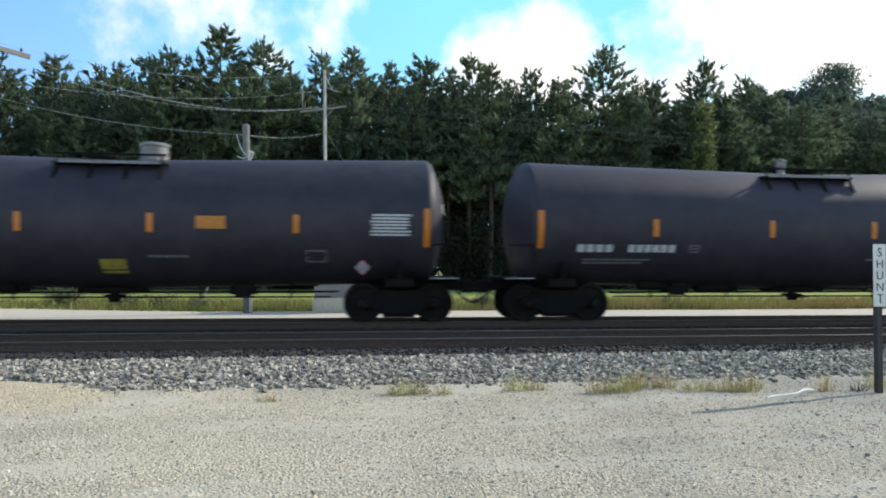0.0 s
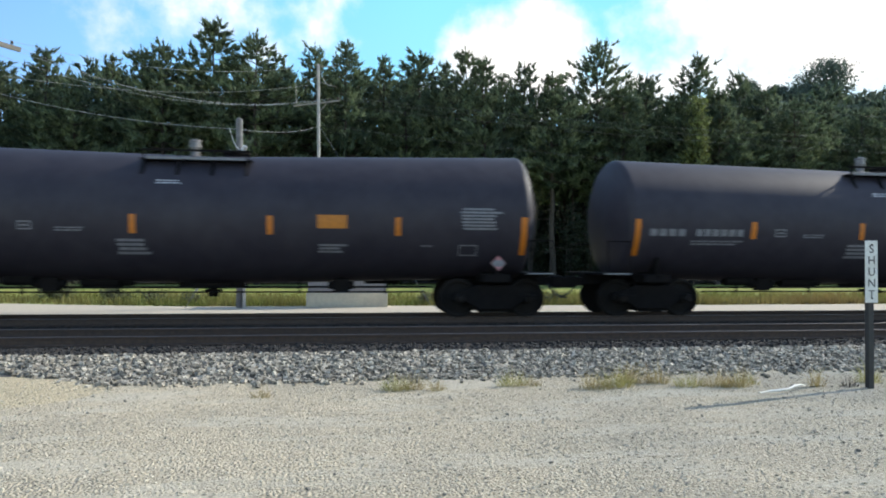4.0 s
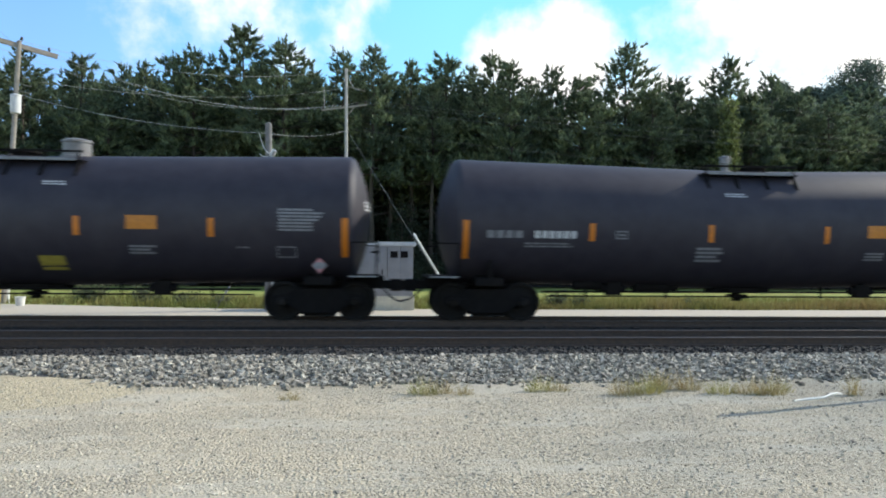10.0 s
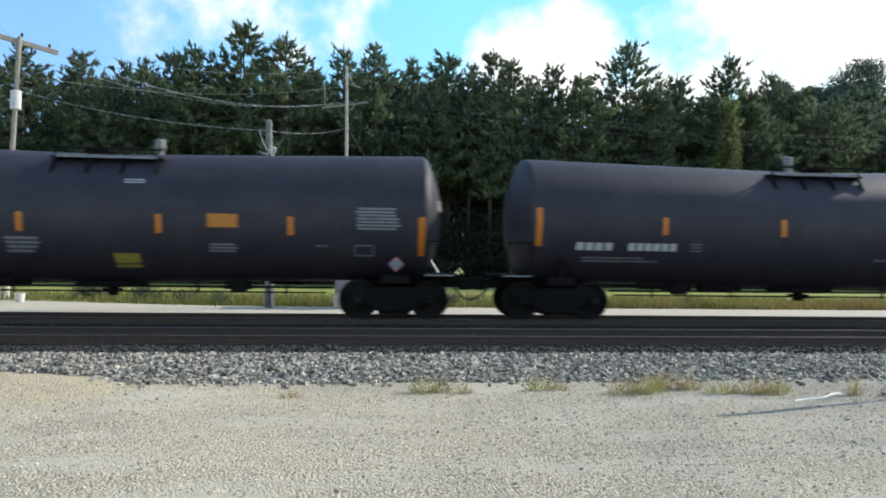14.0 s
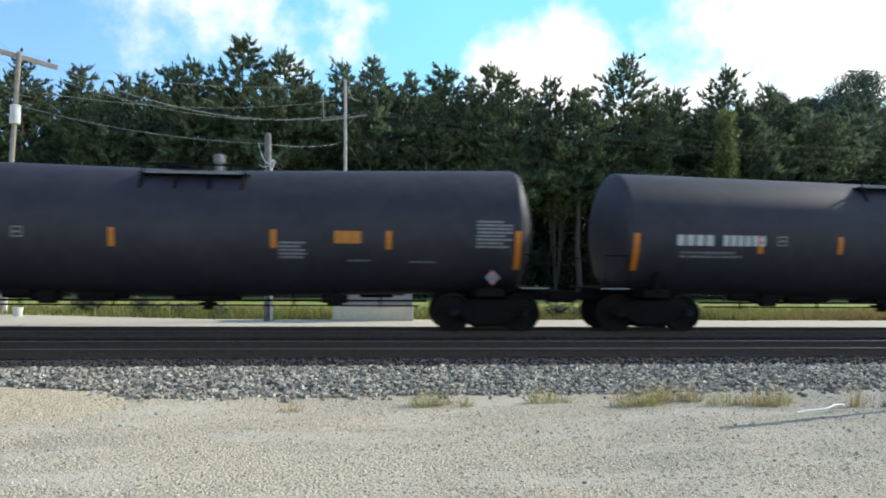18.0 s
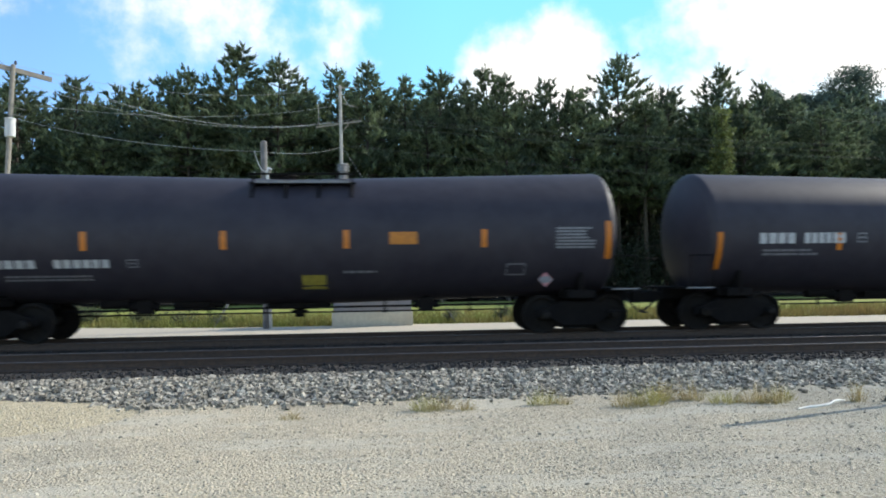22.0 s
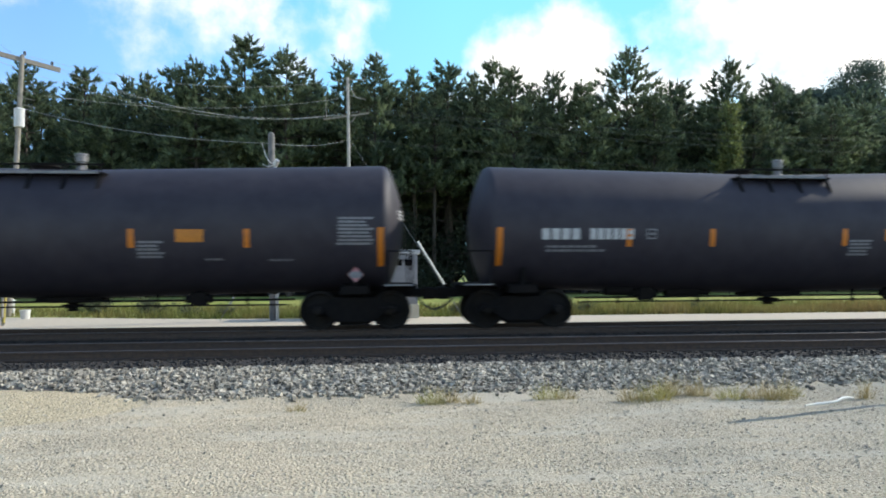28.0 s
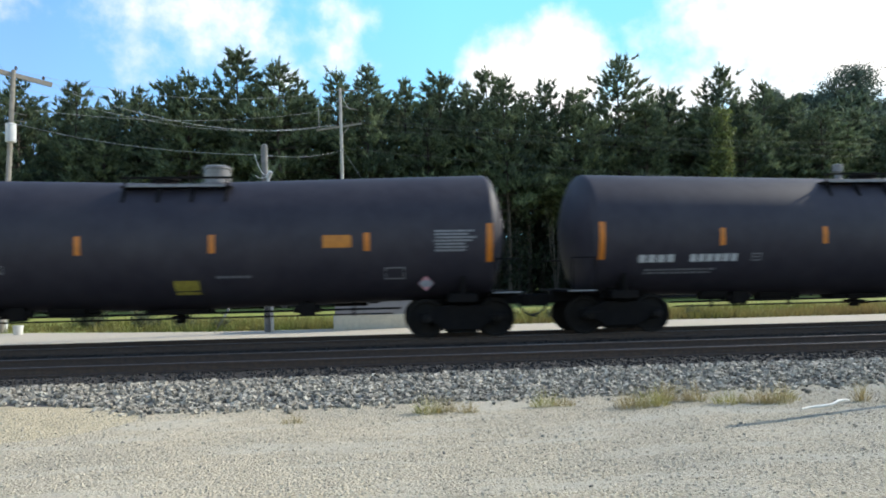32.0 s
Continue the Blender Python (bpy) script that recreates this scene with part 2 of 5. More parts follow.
M_VALVE = mat("weathered_valve", (0.14, 0.135, 0.135), (0.21, 0.2, 0.2), rough=0.5, scale=9, spots=(0.12, 0.1, 0.09), spot_amt=0.5, spot_scale=4)
M_CABIN = mat("cabin_panel", (0.55, 0.55, 0.54), (0.62, 0.62, 0.61), rough=0.5, scale=3, spots=(0.4, 0.38, 0.34), spot_amt=0.3)
M_PANEL = mat("grey_panel", (0.27, 0.265, 0.27), (0.32, 0.315, 0.32), rough=0.55, scale=3, spots=(0.22, 0.21, 0.2), spot_amt=0.3)
M_FOOTING = mat("pale_footing", (0.66, 0.62, 0.49), (0.74, 0.69, 0.55), rough=0.9, scale=8, bump=0.2, spots=(0.4, 0.37, 0.3), spot_amt=0.4)
M_SIGN = mat("sign_white", (0.72, 0.72, 0.68), (0.62, 0.62, 0.58), rough=0.5, scale=14, spots=(0.5, 0.48, 0.42), spot_amt=0.4, spot_scale=5)
M_BLACK = mat("black_paint", (0.02, 0.02, 0.02), (0.03, 0.03, 0.03), rough=0.6)
M_FENCE = mat("fence_wood", (0.06, 0.05, 0.042), (0.1, 0.085, 0.07), rough=0.9, scale=8, bump=0.3)


# ---- mesh helpers ----
RND = random.Random(7)
RZ = 0.31                                  # top of rail above the gravel lot
TRAIN_Y, NEAR_Y = 18.1, 14.08              # centre lines of the two tracks
GAUGE = 1.435


def mesh_of(bm, name, material, smooth=False):
    me = bpy.data.meshes.new(name)
    bm.to_mesh(me)
    bm.free()
    me.materials.append(material)
    if smooth:
        for p in me.polygons:
            p.use_smooth = True
    return me


def raw(name, verts, faces, material, smooth=False):
    me = bpy.data.meshes.new(name)
    me.from_pydata(verts, [], faces)
    me.materials.append(material)
    if smooth:
        for p in me.polygons:
            p.use_smooth = True
    return me


def put(name, me, parent=None, m=None, label=""):
    ob = new(name, me)
    if parent:
        ob.parent = parent
    if m is not None:
        ob.matrix_basis = m
    if label:
        ob["label"] = label
    return ob


def box(bm, x0, x1, y0, y1, z0, z1, bevel=0.0):
    m = Matrix.Translation(((x0 + x1) / 2, (y0 + y1) / 2, (z0 + z1) / 2)) @ Matrix.Diagonal((x1 - x0, y1 - y0, z1 - z0, 1))
    vs = bmesh.ops.create_cube(bm, size=1, matrix=m)["verts"]
    if bevel:
        es = list({e for v in vs for e in v.link_edges})
        bmesh.ops.bevel(bm, geom=es, offset=bevel, segments=2, affect="EDGES", profile=0.6)


def rod(bm, a, b, r, seg=8, r2=None):
    a, b = Vector(a), Vector(b)
    d = b - a
    q = d.to_track_quat("Z", "Y").to_matrix().to_4x4()
    m = Matrix.Translation((a + b) / 2) @ q
    bmesh.ops.create_cone(bm, cap_ends=True, segments=seg, radius1=r, radius2=r if r2 is None else r2, depth=d.length, matrix=m)


def lathe_y(bm, profile, seg=32):
    """Turns (y, radius) pairs about the y axis."""
    rings = []
    for y, r in profile:
        rings.append([bm.verts.new((r * math.cos(2 * math.pi * i / seg), y, r * math.sin(2 * math.pi * i / seg))) for i in range(seg)])
    for a, b in zip(rings, rings[1:]):
        for i in range(seg):
            bm.faces.new((a[i], a[(i + 1) % seg], b[(i + 1) % seg], b[i]))
    bm.faces.new(rings[0][::-1])
    bm.faces.new(rings[-1])
    bmesh.ops.recalc_face_normals(bm, faces=bm.faces)


# ---- ground, track bed, road ----
def sheet(name, x0, x1, y0, y1, nx, ny, height, material, label):
    xs, ys = np.linspace(x0, x1, nx), np.linspace(y0, y1, ny)
    verts = [(x, y, height(x, y)) for y in ys for x in xs]
    faces = [(j * nx + i, j * nx + i + 1, (j + 1) * nx + i + 1, (j + 1) * nx + i) for j in range(ny - 1) for i in range(nx - 1)]
    return tagged(put(name, raw(name, verts, faces, material, True)), label, "ground", kind="structure")


def rough_z(x, y, s, a):
    return a * noise.noise((x * s, y * s, 3.1))


def hill_z(x, y):
    """A wooded bluff behind the pines, rising to the right."""
    r = min(max((x - 35) / 50, 0), 1) * min(max((y - 95) / 55, 0), 1)
    return 33.3 * r * r * (3 - 2 * r)


sheet("ground", -3000, 3000, -600, 4200, 60, 60, lambda x, y: -0.12, M_GRASS, "grass and bare earth reaching to the horizon")
sheet("hillside", 30, 420, 96, 300, 60, 40, lambda x, y: -0.2 + hill_z(x, y) + rough_z(x, y, 0.05, 1.5), M_GRASS, "wooded bluff rising behind the pines")
sheet("meadow", -160, 240, 25.5, 96, 120, 40, lambda x, y: -0.1 + 0.05 * min(1, max(0, y - 27)) + rough_z(x, y, 0.2, 0.02), M_GRASS, "green and yellowing rough meadow")


M_LITTER = mat("needle_litter", (0.03, 0.023, 0.017), (0.05, 0.038, 0.027), rough=0.95, scale=5, bump=0.5, bscale=15, spots=(0.02, 0.018, 0.014), spot_amt=0.6, spot_scale=0.6)
sheet("wood_floor", -160, 240, 51.5, 97, 100, 24, lambda x, y: 0.06 + 0.02 * min(1, (y - 51.5) / 3) + rough_z(x, y, 0.2, 0.03), M_LITTER, "brown needle litter under the pines")


def lot_z(x, y):
    return rough_z(x, y, 0.45, 0.025) + rough_z(x, y, 3.0, 0.008)


sheet("gravel_lot", -90, -12, -40, 10.5, 20, 20, lambda x, y: -0.02, M_LOT, "pale crushed-gravel parking ground")
sheet("gravel_lot", 16, 110, -40, 10.5, 20, 20, lambda x, y: -0.02, M_LOT, "pale crushed-gravel parking ground")
sheet("gravel_lot", -12, 16, -40, 3.0, 20, 20, lambda x, y: -0.02, M_LOT, "pale crushed-gravel parking ground")
LOT = sheet("gravel_lot", -12, 16, 3.0, 10.5, 220, 96, lot_z, M_LOT, "pale crushed-gravel parking ground")
def road_edge(x):
    """The road widens to a drive on one side."""
    return 27.3 + 0.28 * min(max(0.0, -x - 6), 18) + 0.2 * noise.noise((x * 0.35, 1.7, 0))


def road():
    verts, faces, n = [], [], 440
    for i in range(n + 1):
        x = -200 + i
        e = road_edge(x)
        verts += [(x, 20.6 + (e - 20.6) * k / 6, (0.005 if k < 6 else -0.06) + rough_z(x, k, 0.3, 0.01)) for k in range(7)]
    for i in range(n):
        faces += [(7 * i + k, 7 * i + 7 + k, 7 * i + 8 + k, 7 * i + 1 + k) for k in range(6)]
    tagged(put("road", raw("road", verts, faces, M_ROAD, True)), "pale gravel service road behind the tracks", "road", kind="structure")


road()


def bed_z(y):
    """Cross section of the ballast bed."""
    pts = ((9.2, -0.07), (10.0, -0.04), (10.5, 0.03), (11.6, 0.115), (11.9, 0.12), (19.9, 0.12), (21.3, -0.02))
    for (ya, za), (yb, zb) in zip(pts, pts[1:]):
        if y <= yb:
            return za + (zb - za) * max(0, y - ya) / (yb - ya)
    return pts[-1][1]


sheet("ballast_shoulder", -900, -14, 9.2, 11.87, 80, 8, lambda x, y: bed_z(y), M_BALLAST, "grey crushed-stone ballast shoulder")
SHOULDER = sheet("ballast_shoulder", -14, 22, 9.2, 11.87, 220, 30, lambda x, y: bed_z(y) + rough_z(x, y, 5, 0.012), M_BALLAST, "grey crushed-stone ballast shoulder")
sheet("ballast_shoulder", 22, 900, 9.2, 11.87, 80, 8, lambda x, y: bed_z(y), M_BALLAST, "grey crushed-stone ballast shoulder")
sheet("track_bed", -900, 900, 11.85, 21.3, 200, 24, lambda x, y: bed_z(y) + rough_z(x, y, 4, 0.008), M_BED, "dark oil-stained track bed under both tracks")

# sandy mound at the edge of the lot
def mound_z(x, y):
    d = ((x + 6.6) / 3.2) ** 2 + ((y - 9.6) / 1.5) ** 2
    return -0.05 + 0.2 * math.exp(-d * 1.2) + rough_z(x, y, 3, 0.01)


sheet("sand_mound", -11.8, -2.8, 7.2, 12.0, 90, 60, mound_z, M_SAND, "low mound of pale yellow sand and grit")


# ---- rails ----
def rail(y):
    prof = ((-0.07, -0.17), (0.07, -0.17), (0.07, -0.155), (0.012, -0.135), (0.012, -0.045), (0.036, -0.035), (0.036, -0.004), (-0.036, -0.004), (-0.036, -0.035), (-0.012, -0.045), (-0.012, -0.135), (-0.07, -0.155))
    n = len(prof)
    verts = [(x, py, pz) for x in (-900, 900) for py, pz in prof]
    faces = [(i, (i + 1) % n, n + (i + 1) % n, n + i) for i in range(n)]
    r = tagged(new("rail", raw("rail", verts, faces, M_RAIL)), "rusty steel rail with a polished running surface", "rail", "rails")
    r.location = (0, y, RZ)
    top = [(-900, -0.03, 0), (900, -0.03, 0), (900, 0.03, 0), (-900, 0.03, 0), (-900, -0.034, -0.0045), (900, -0.034, -0.0045), (900, 0.034, -0.0045), (-900, 0.034, -0.0045)]
    put("running_surface", raw("running_surface", top, [(0, 1, 2, 3), (4, 5, 1, 0), (3, 2, 6, 7)], M_RAILTOP), r, label="polished steel running surface")


for cy in (TRAIN_Y, NEAR_Y):
    for side in (-1, 1):
        rail(cy + side * (GAUGE / 2 + 0.035))


# ---- the train: tank cars ----
R_TANK, AXIS_Z, DROP, HEAD = 1.625, 2.6, 0.16, 0.52   # radius, axis above rail, sag to the middle, depth of the heads
R_WHEEL, WHEELBASE, TRUCK_X, HALF = 0.4826, 1.78, 7.12, 7.82
SPEED, PITCH, FIRST = 22.43, 18.42, 12.655
# cars' offsets from an even spacing, as the couplings stretch and close up
OFFSETS = {-2: -0.3, -1: -0.32, 0: -0.37, 1: -0.3, 3: -0.27, 4: -0.12, 6: 0.01, 7: 0.11, 8: 0.25, 9: 0.2, 10: 0.31, 11: 0.44, 12: 0.48, 13: 0.6, 14: 0.51, 15: 0.16, 16: -0.09, 18: -0.1, 19: 0.02, 20: -0.21, 21: -0.08, 22: 0.02, 24: 0.03, 25: -0.13, 28: -0.1, 29: -0.17, 30: -0.23, 32: -0.31, 34: -0.3, 35: -0.01, 36: 0.27, 37: 0.3, 38: 0.11, 39: 0.04}
CARS = range(-2, 41)


def centre_x(j):
    ks = sorted(OFFSETS)
    return FIRST + PITCH * j + float(np.interp(j, ks, [OFFSETS[i] for i in ks]))


def axis_z(x, half):
    return AXIS_Z - DROP * (1 - min(abs(x) / half, 1))


CACHE = {}


def cached(key, make):
    if key not in CACHE:
        CACHE[key] = make()
    return CACHE[key]


def head_depth(r):
    """How far a dished head bulges past the shell, at a distance from its axis."""
    return 0.16 + (HEAD - 0.16) * (1 - (r / 1.5) ** 2)


def tank_mesh(half):
    seg, verts, rings = 56, [], []
    xs = [(-half - head_depth(r), r) for r in (0.03, 0.35, 0.7, 1.0, 1.25, 1.4)]
    xs += [(-half - d, R_TANK - k) for d, k in ((0.17, 0.14), (0.13, 0.08), (0.08, 0.035), (0.03, 0.008))]
    body = [-half, -half + 0.04]
    n = 12
    body += [-half + 0.04 + (2 * half - 0.08) * i / n for i in range(1, n)] + [half - 0.04, half]
    prof = xs + [(x, R_TANK) for x in body] + [(-x, r) for x, r in reversed(xs)]
    for x, r in prof:
        z = axis_z(x, half)
        rings.append(len(verts))
        verts += [(x, r * math.cos(2 * math.pi * i / seg), z + r * math.sin(2 * math.pi * i / seg)) for i in range(seg)]
    faces = []
    for a, b in zip(rings, rings[1:]):
        faces += [(a + i, b + i, b + (i + 1) % seg, a + (i + 1) % seg) for i in range(seg)]
    faces.append(tuple(range(seg)))
    faces.append(tuple(rings[-1] + i for i in reversed(range(seg))))
    me = raw("tank", verts, faces, M_TANK, True)
    return me


def patches(rects, half, side, material, name, off=0.006):
    """Thin painted or stuck-on rectangles (x0, x1, z0, z1) that follow the shell; side -1 faces the lot."""
    verts, faces = [], []
    for x0, x1, z0, z1 in rects:
        n, base = max(1, int((z1 - z0) / 0.12)), len(verts)
        for i in range(n + 1):
            z = z0 + (z1 - z0) * i / n
            for x in (x0, x1):
                h = max(-0.98, min(0.98, (z - axis_z(x, half)) / R_TANK))
                verts.append((x, side * ((R_TANK + off) * math.sqrt(1 - h * h)), z))
        for i in range(n):
            f = (base + 2 * i, base + 2 * i + 1, base + 2 * i + 3, base + 2 * i + 2)
            faces.append(f if side < 0 else f[::-1])
    return raw(name, verts, faces, material)


def glyphs(x0, x1, z0, z1, n, seed):
    """A row of n character-sized plain bars."""
    w = (x1 - x0) / n
    return [(x0 + i * w, x0 + (i + 0.76) * w, z0, z1) for i in range(n)]


def lines(x0, x1, z0, z1, n, seed):
    r, h = random.Random(seed), (z1 - z0) / n
    out = []
    for i in range(n):
        x, end = x0, x0 + (x1 - x0) * r.uniform(0.75, 1)
        while x < end:
            w = r.uniform(0.06, 0.2)
            out.append((x, min(x + w, end), z0 + h * i, z0 + h * (i + 0.55)))
            x += w + 0.035
    return out


def truck(car, x):
    t = put("truck", cached("bolster", truck_bolster), car, pose(x, 0, 0))
    for s in (-1, 1):
        put("side_frame", cached("side_frame", side_frame), t, pose(0, s * 1.0, 0))
        put("spring_group", cached("springs", spring_group), t, pose(0, s * 1.0, 0))
        for w in (-1, 1):
            put("bearing_cap", cached("bearing", bearing_cap), t, pose(w * WHEELBASE / 2, s * 1.13, R_WHEEL, 0, 0, 0 if s < 0 else 180))
    return [put("wheelset", cached("wheelset", wheelset), t, pose(w * WHEELBASE / 2, 0, R_WHEEL), "steel axle with two wheels") for w in (-1, 1)]


def truck_bolster():
    bm = bmesh.new()
    box(bm, -0.2, 0.2, -1.0, 1.0, 0.45, 0.72, 0.03)
    box(bm, -0.4, 0.4, -0.95, 0.95, 0.13, 0.24, 0.02)           # spring plank
    for x in (-0.34, 0.34):                                     # brake beams
        box(bm, x - 0.05, x + 0.05, -0.85, 0.85, 0.3, 0.42, 0.01)
    bmesh.ops.create_cone(bm, cap_ends=True, segments=20, radius1=0.2, radius2=0.2, depth=0.12, matrix=Matrix.Translation((0, 0, 0.76)))
    return mesh_of(bm, "bolster", M_STEEL)


def side_frame():
    """Cast side frame: arched top chord, dropped bottom chord, two columns."""
    outline = ((-1.12, 0.62), (-1.12, 0.42), (-0.72, 0.42), (-0.42, 0.2), (0.42, 0.2), (0.72, 0.42), (1.12, 0.42), (1.12, 0.62), (0.78, 0.7), (0.45, 0.82), (-0.45, 0.82), (-0.78, 0.7))
    bm = bmesh.new()
    front = [bm.verts.new((x, -0.07, z)) for x, z in outline]
    back = [bm.verts.new((x, 0.07, z)) for x, z in outline]
    n = len(outline)
    bm.faces.new(front)
    bm.faces.new(back[::-1])
    for i in range(n):
        bm.faces.new((front[(i + 1) % n], front[i], back[i], back[(i + 1) % n]))
    bmesh.ops.bevel(bm, geom=list(bm.edges), offset=0.02, segments=1, affect="EDGES")
    bmesh.ops.recalc_face_normals(bm, faces=bm.faces)
    return mesh_of(bm, "side_frame", M_STEEL)


def spring_group():
    bm = bmesh.new()
    for i in (-0.2, 0.0, 0.2):
        for k in range(4):
            bmesh.ops.create_cone(bm, cap_ends=False, segments=8, radius1=0.06, radius2=0.085, depth=0.055, matrix=Matrix.Translation((i, 0.12, 0.27 + k * 0.055)))
    return mesh_of(bm, "springs", M_STEEL)


def bearing_cap():
    bm = bmesh.new()
    lathe_y(bm, ((-0.16, 0.05), (-0.15, 0.1), (-0.05, 0.12), (0.08, 0.12)), 12)
    for i in range(3):
        a = 2 * math.pi * i / 3
        rod(bm, (0.065 * math.cos(a), -0.175, 0.065 * math.sin(a)), (0.065 * math.cos(a), -0.14, 0.065 * math.sin(a)), 0.014, 6)
    return mesh_of(bm, "bearing_cap", M_WHEEL, True)


def wheelset():
    bm = bmesh.new()
    lathe_y(bm, ((-1.05, 0.07), (-0.85, 0.08), (-0.8, 0.16), (-0.72, 0.17), (-0.7, 0.36), (-0.71, 0.42), (-0.82, 0.43), (-0.82, R_WHEEL), (-0.72, R_WHEEL), (-0.7, R_WHEEL + 0.025), (-0.67, R_WHEEL + 0.025), (-0.66, 0.42), (-0.67, 0.36), (-0.66, 0.16), (-0.6, 0.1), (0.6, 0.1), (0.66, 0.16), (0.67, 0.36), (0.66, 0.42), (0.67, R_WHEEL + 0.025), (0.7, R_WHEEL + 0.025), (0.72, R_WHEEL), (0.82, R_WHEEL), (0.82, 0.43), (0.71, 0.42), (0.7, 0.36), (0.72, 0.17), (0.8, 0.16), (0.85, 0.08), (1.05, 0.07)), 22)
    return mesh_of(bm, "wheelset", M_WHEEL)


def stub_sill():
    bm = bmesh.new()
    box(bm, -1.1, 1.6, -0.18, 0.18, 0.82, 1.12, 0.02)
    box(bm, -0.35, 0.35, -1.35, 1.35, 0.9, 1.1, 0.02)
    for s in (-1, 1):                       # saddle plates up to the shell
        box(bm, -0.3, 0.3, s * 0.75 - 0.04, s * 0.75 + 0.04, 1.0, 1.3)
        box(bm, -0.04, 0.04, s * 1.1 - 0.25, s * 1.1 + 0.25, 1.0, 1.55)
    return mesh_of(bm, "stub_sill", M_STEEL)


def coupler():
    bm = bmesh.new()
    box(bm, -0.1, 0.5, -0.1, 0.1, 0.78, 1.0, 0.02)
    box(bm, 0.42, 0.75, -0.17, 0.12, 0.72, 1.04, 0.04)
    box(bm, 0.66, 0.84, -0.2, -0.06, 0.75, 1.0, 0.03)
    return mesh_of(bm, "coupler", M_STEEL)


def air_hose():
    bm = bmesh.new()
    pts = [(0.3, -0.35, 0.82), (0.5, -0.36, 0.6), (0.68, -0.34, 0.48), (0.86, -0.3, 0.46)]
    for a, b in zip(pts, pts[1:]):
        rod(bm, a, b, 0.025, 8)
    return mesh_of(bm, "air_hose", M_BLACK)


def end_platform():
    bm = bmesh.new()
    box(bm, -0.38, 0.4, -1.53, 1.53, 1.09, 1.14, 0.008)
    return mesh_of(bm, "end_platform", M_STEEL)


def platform_lip():
    bm = bmesh.new()
    box(bm, -0.4, 0.3, -1.55, -1.535, 1.105, 1.14)
    return mesh_of(bm, "platform_lip", M_TOE)


def end_step():
    bm = bmesh.new()
    box(bm, -0.5, -0.05, -0.06, 0.06, 0.55, 0.58)
    for x in (-0.48, -0.07):
        rod(bm, (x, 0, 0.56), (x, 0, 1.1), 0.016, 6)
    return mesh_of(bm, "end_step", M_STEEL)


def end_handrail():
    bm = bmesh.new()
    pts = [(-0.32, 0, 1.13), (-0.32, 0, 1.95), (0.28, 0, 1.95), (0.28, 0, 1.13)]
    for a, b in zip(pts, pts[1:]):
        rod(bm, a, b, 0.017, 6)
    return mesh_of(bm, "handrail", M_STEEL)


def brake_wheel():
    bm = bmesh.new()
    seg = 20
    for i in range(seg):
        a, b = 2 * math.pi * i / seg, 2 * math.pi * (i + 1) / seg
        rod(bm, (0, 0.28 * math.cos(a), 0.28 * math.sin(a)), (0, 0.28 * math.cos(b), 0.28 * math.sin(b)), 0.014, 5)
    for i in range(4):
        a = math.pi * i / 2
        rod(bm, (0, 0, 0), (0, 0.28 * math.cos(a), 0.28 * math.sin(a)), 0.012, 5)
    rod(bm, (-0.2, 0, 0), (0.02, 0, 0), 0.03, 8)
    return mesh_of(bm, "brake_wheel", M_STEEL)


def walkway_board():
    bm = bmesh.new()
    box(bm, -1.3, 1.3, -1.12, -0.6, -0.03, 0.0, 0.004)
    return mesh_of(bm, "walkway_board", M_STEEL)


def walkway_bracket():
    bm = bmesh.new()
    rod(bm, (0, -1.06, -0.03), (0, -1.28, -0.42), 0.04, 6)
    rod(bm, (0, -1.07, -0.05), (0, -1.1, 0.22), 0.025, 6)
    return mesh_of(bm, "walkway_bracket", M_STEEL)


def walkway_rail():
    bm = bmesh.new()
    box(bm, -1.3, 1.3, -1.13, -1.1, 0.17, 0.22, 0.004)
    return mesh_of(bm, "walkway_rail", M_STEEL)


def walkway_beam():
    bm = bmesh.new()
    box(bm, -0.04, 0.04, -1.1, 1.1, -0.08, -0.031, 0.004)
    return mesh_of(bm, "walkway_beam", M_STEEL)


def walkway_edge():
    bm = bmesh.new()
    box(bm, -1.15, 1.15, -1.14, -1.124, -0.03, 0.035)
    return mesh_of(bm, "toe_board", M_TOE)


def valve_housing():
    bm = bmesh.new()
    m = Matrix.Rotation(math.pi / 2, 4, "X")
    lathe_y(bm, ((-0.06, 0.4), (0.0, 0.4), (0.02, 0.33), (0.34, 0.33), (0.35, 0.36), (0.4, 0.36), (0.44, 0.28)), 24)
    bmesh.ops.transform(bm, matrix=m, verts=bm.verts)
    return mesh_of(bm, "valve_housing", M_VALVE, False)


def manway():
    bm = bmesh.new()
    lathe_y(bm, ((-0.06, 0.13), (0.0, 0.13), (0.03, 0.1), (0.2, 0.1), (0.22, 0.13), (0.36, 0.125), (0.38, 0.14), (0.41, 0.13), (0.44, 0.03)), 16)
    bmesh.ops.transform(bm, matrix=Matrix.Rotation(math.pi / 2, 4, "X"), verts=bm.verts)
    return mesh_of(bm, "relief_valve", M_VALVE)


def hatch():
    bm = bmesh.new()
    lathe_y(bm, ((-0.06, 0.3), (0.1, 0.3), (0.11, 0.36), (0.15, 0.36), (0.17, 0.28), (0.2, 0.05)), 24)
    bmesh.ops.transform(bm, matrix=Matrix.Rotation(math.pi / 2, 4, "X"), verts=bm.verts)
    for i in range(6):
        a = 2 * math.pi * i / 6
        rod(bm, (0.33 * math.cos(a), 0.33 * math.sin(a), 0.08), (0.33 * math.cos(a), 0.33 * math.sin(a), 0.2), 0.018, 6)
    return mesh_of(bm, "hatch", M_STEEL)


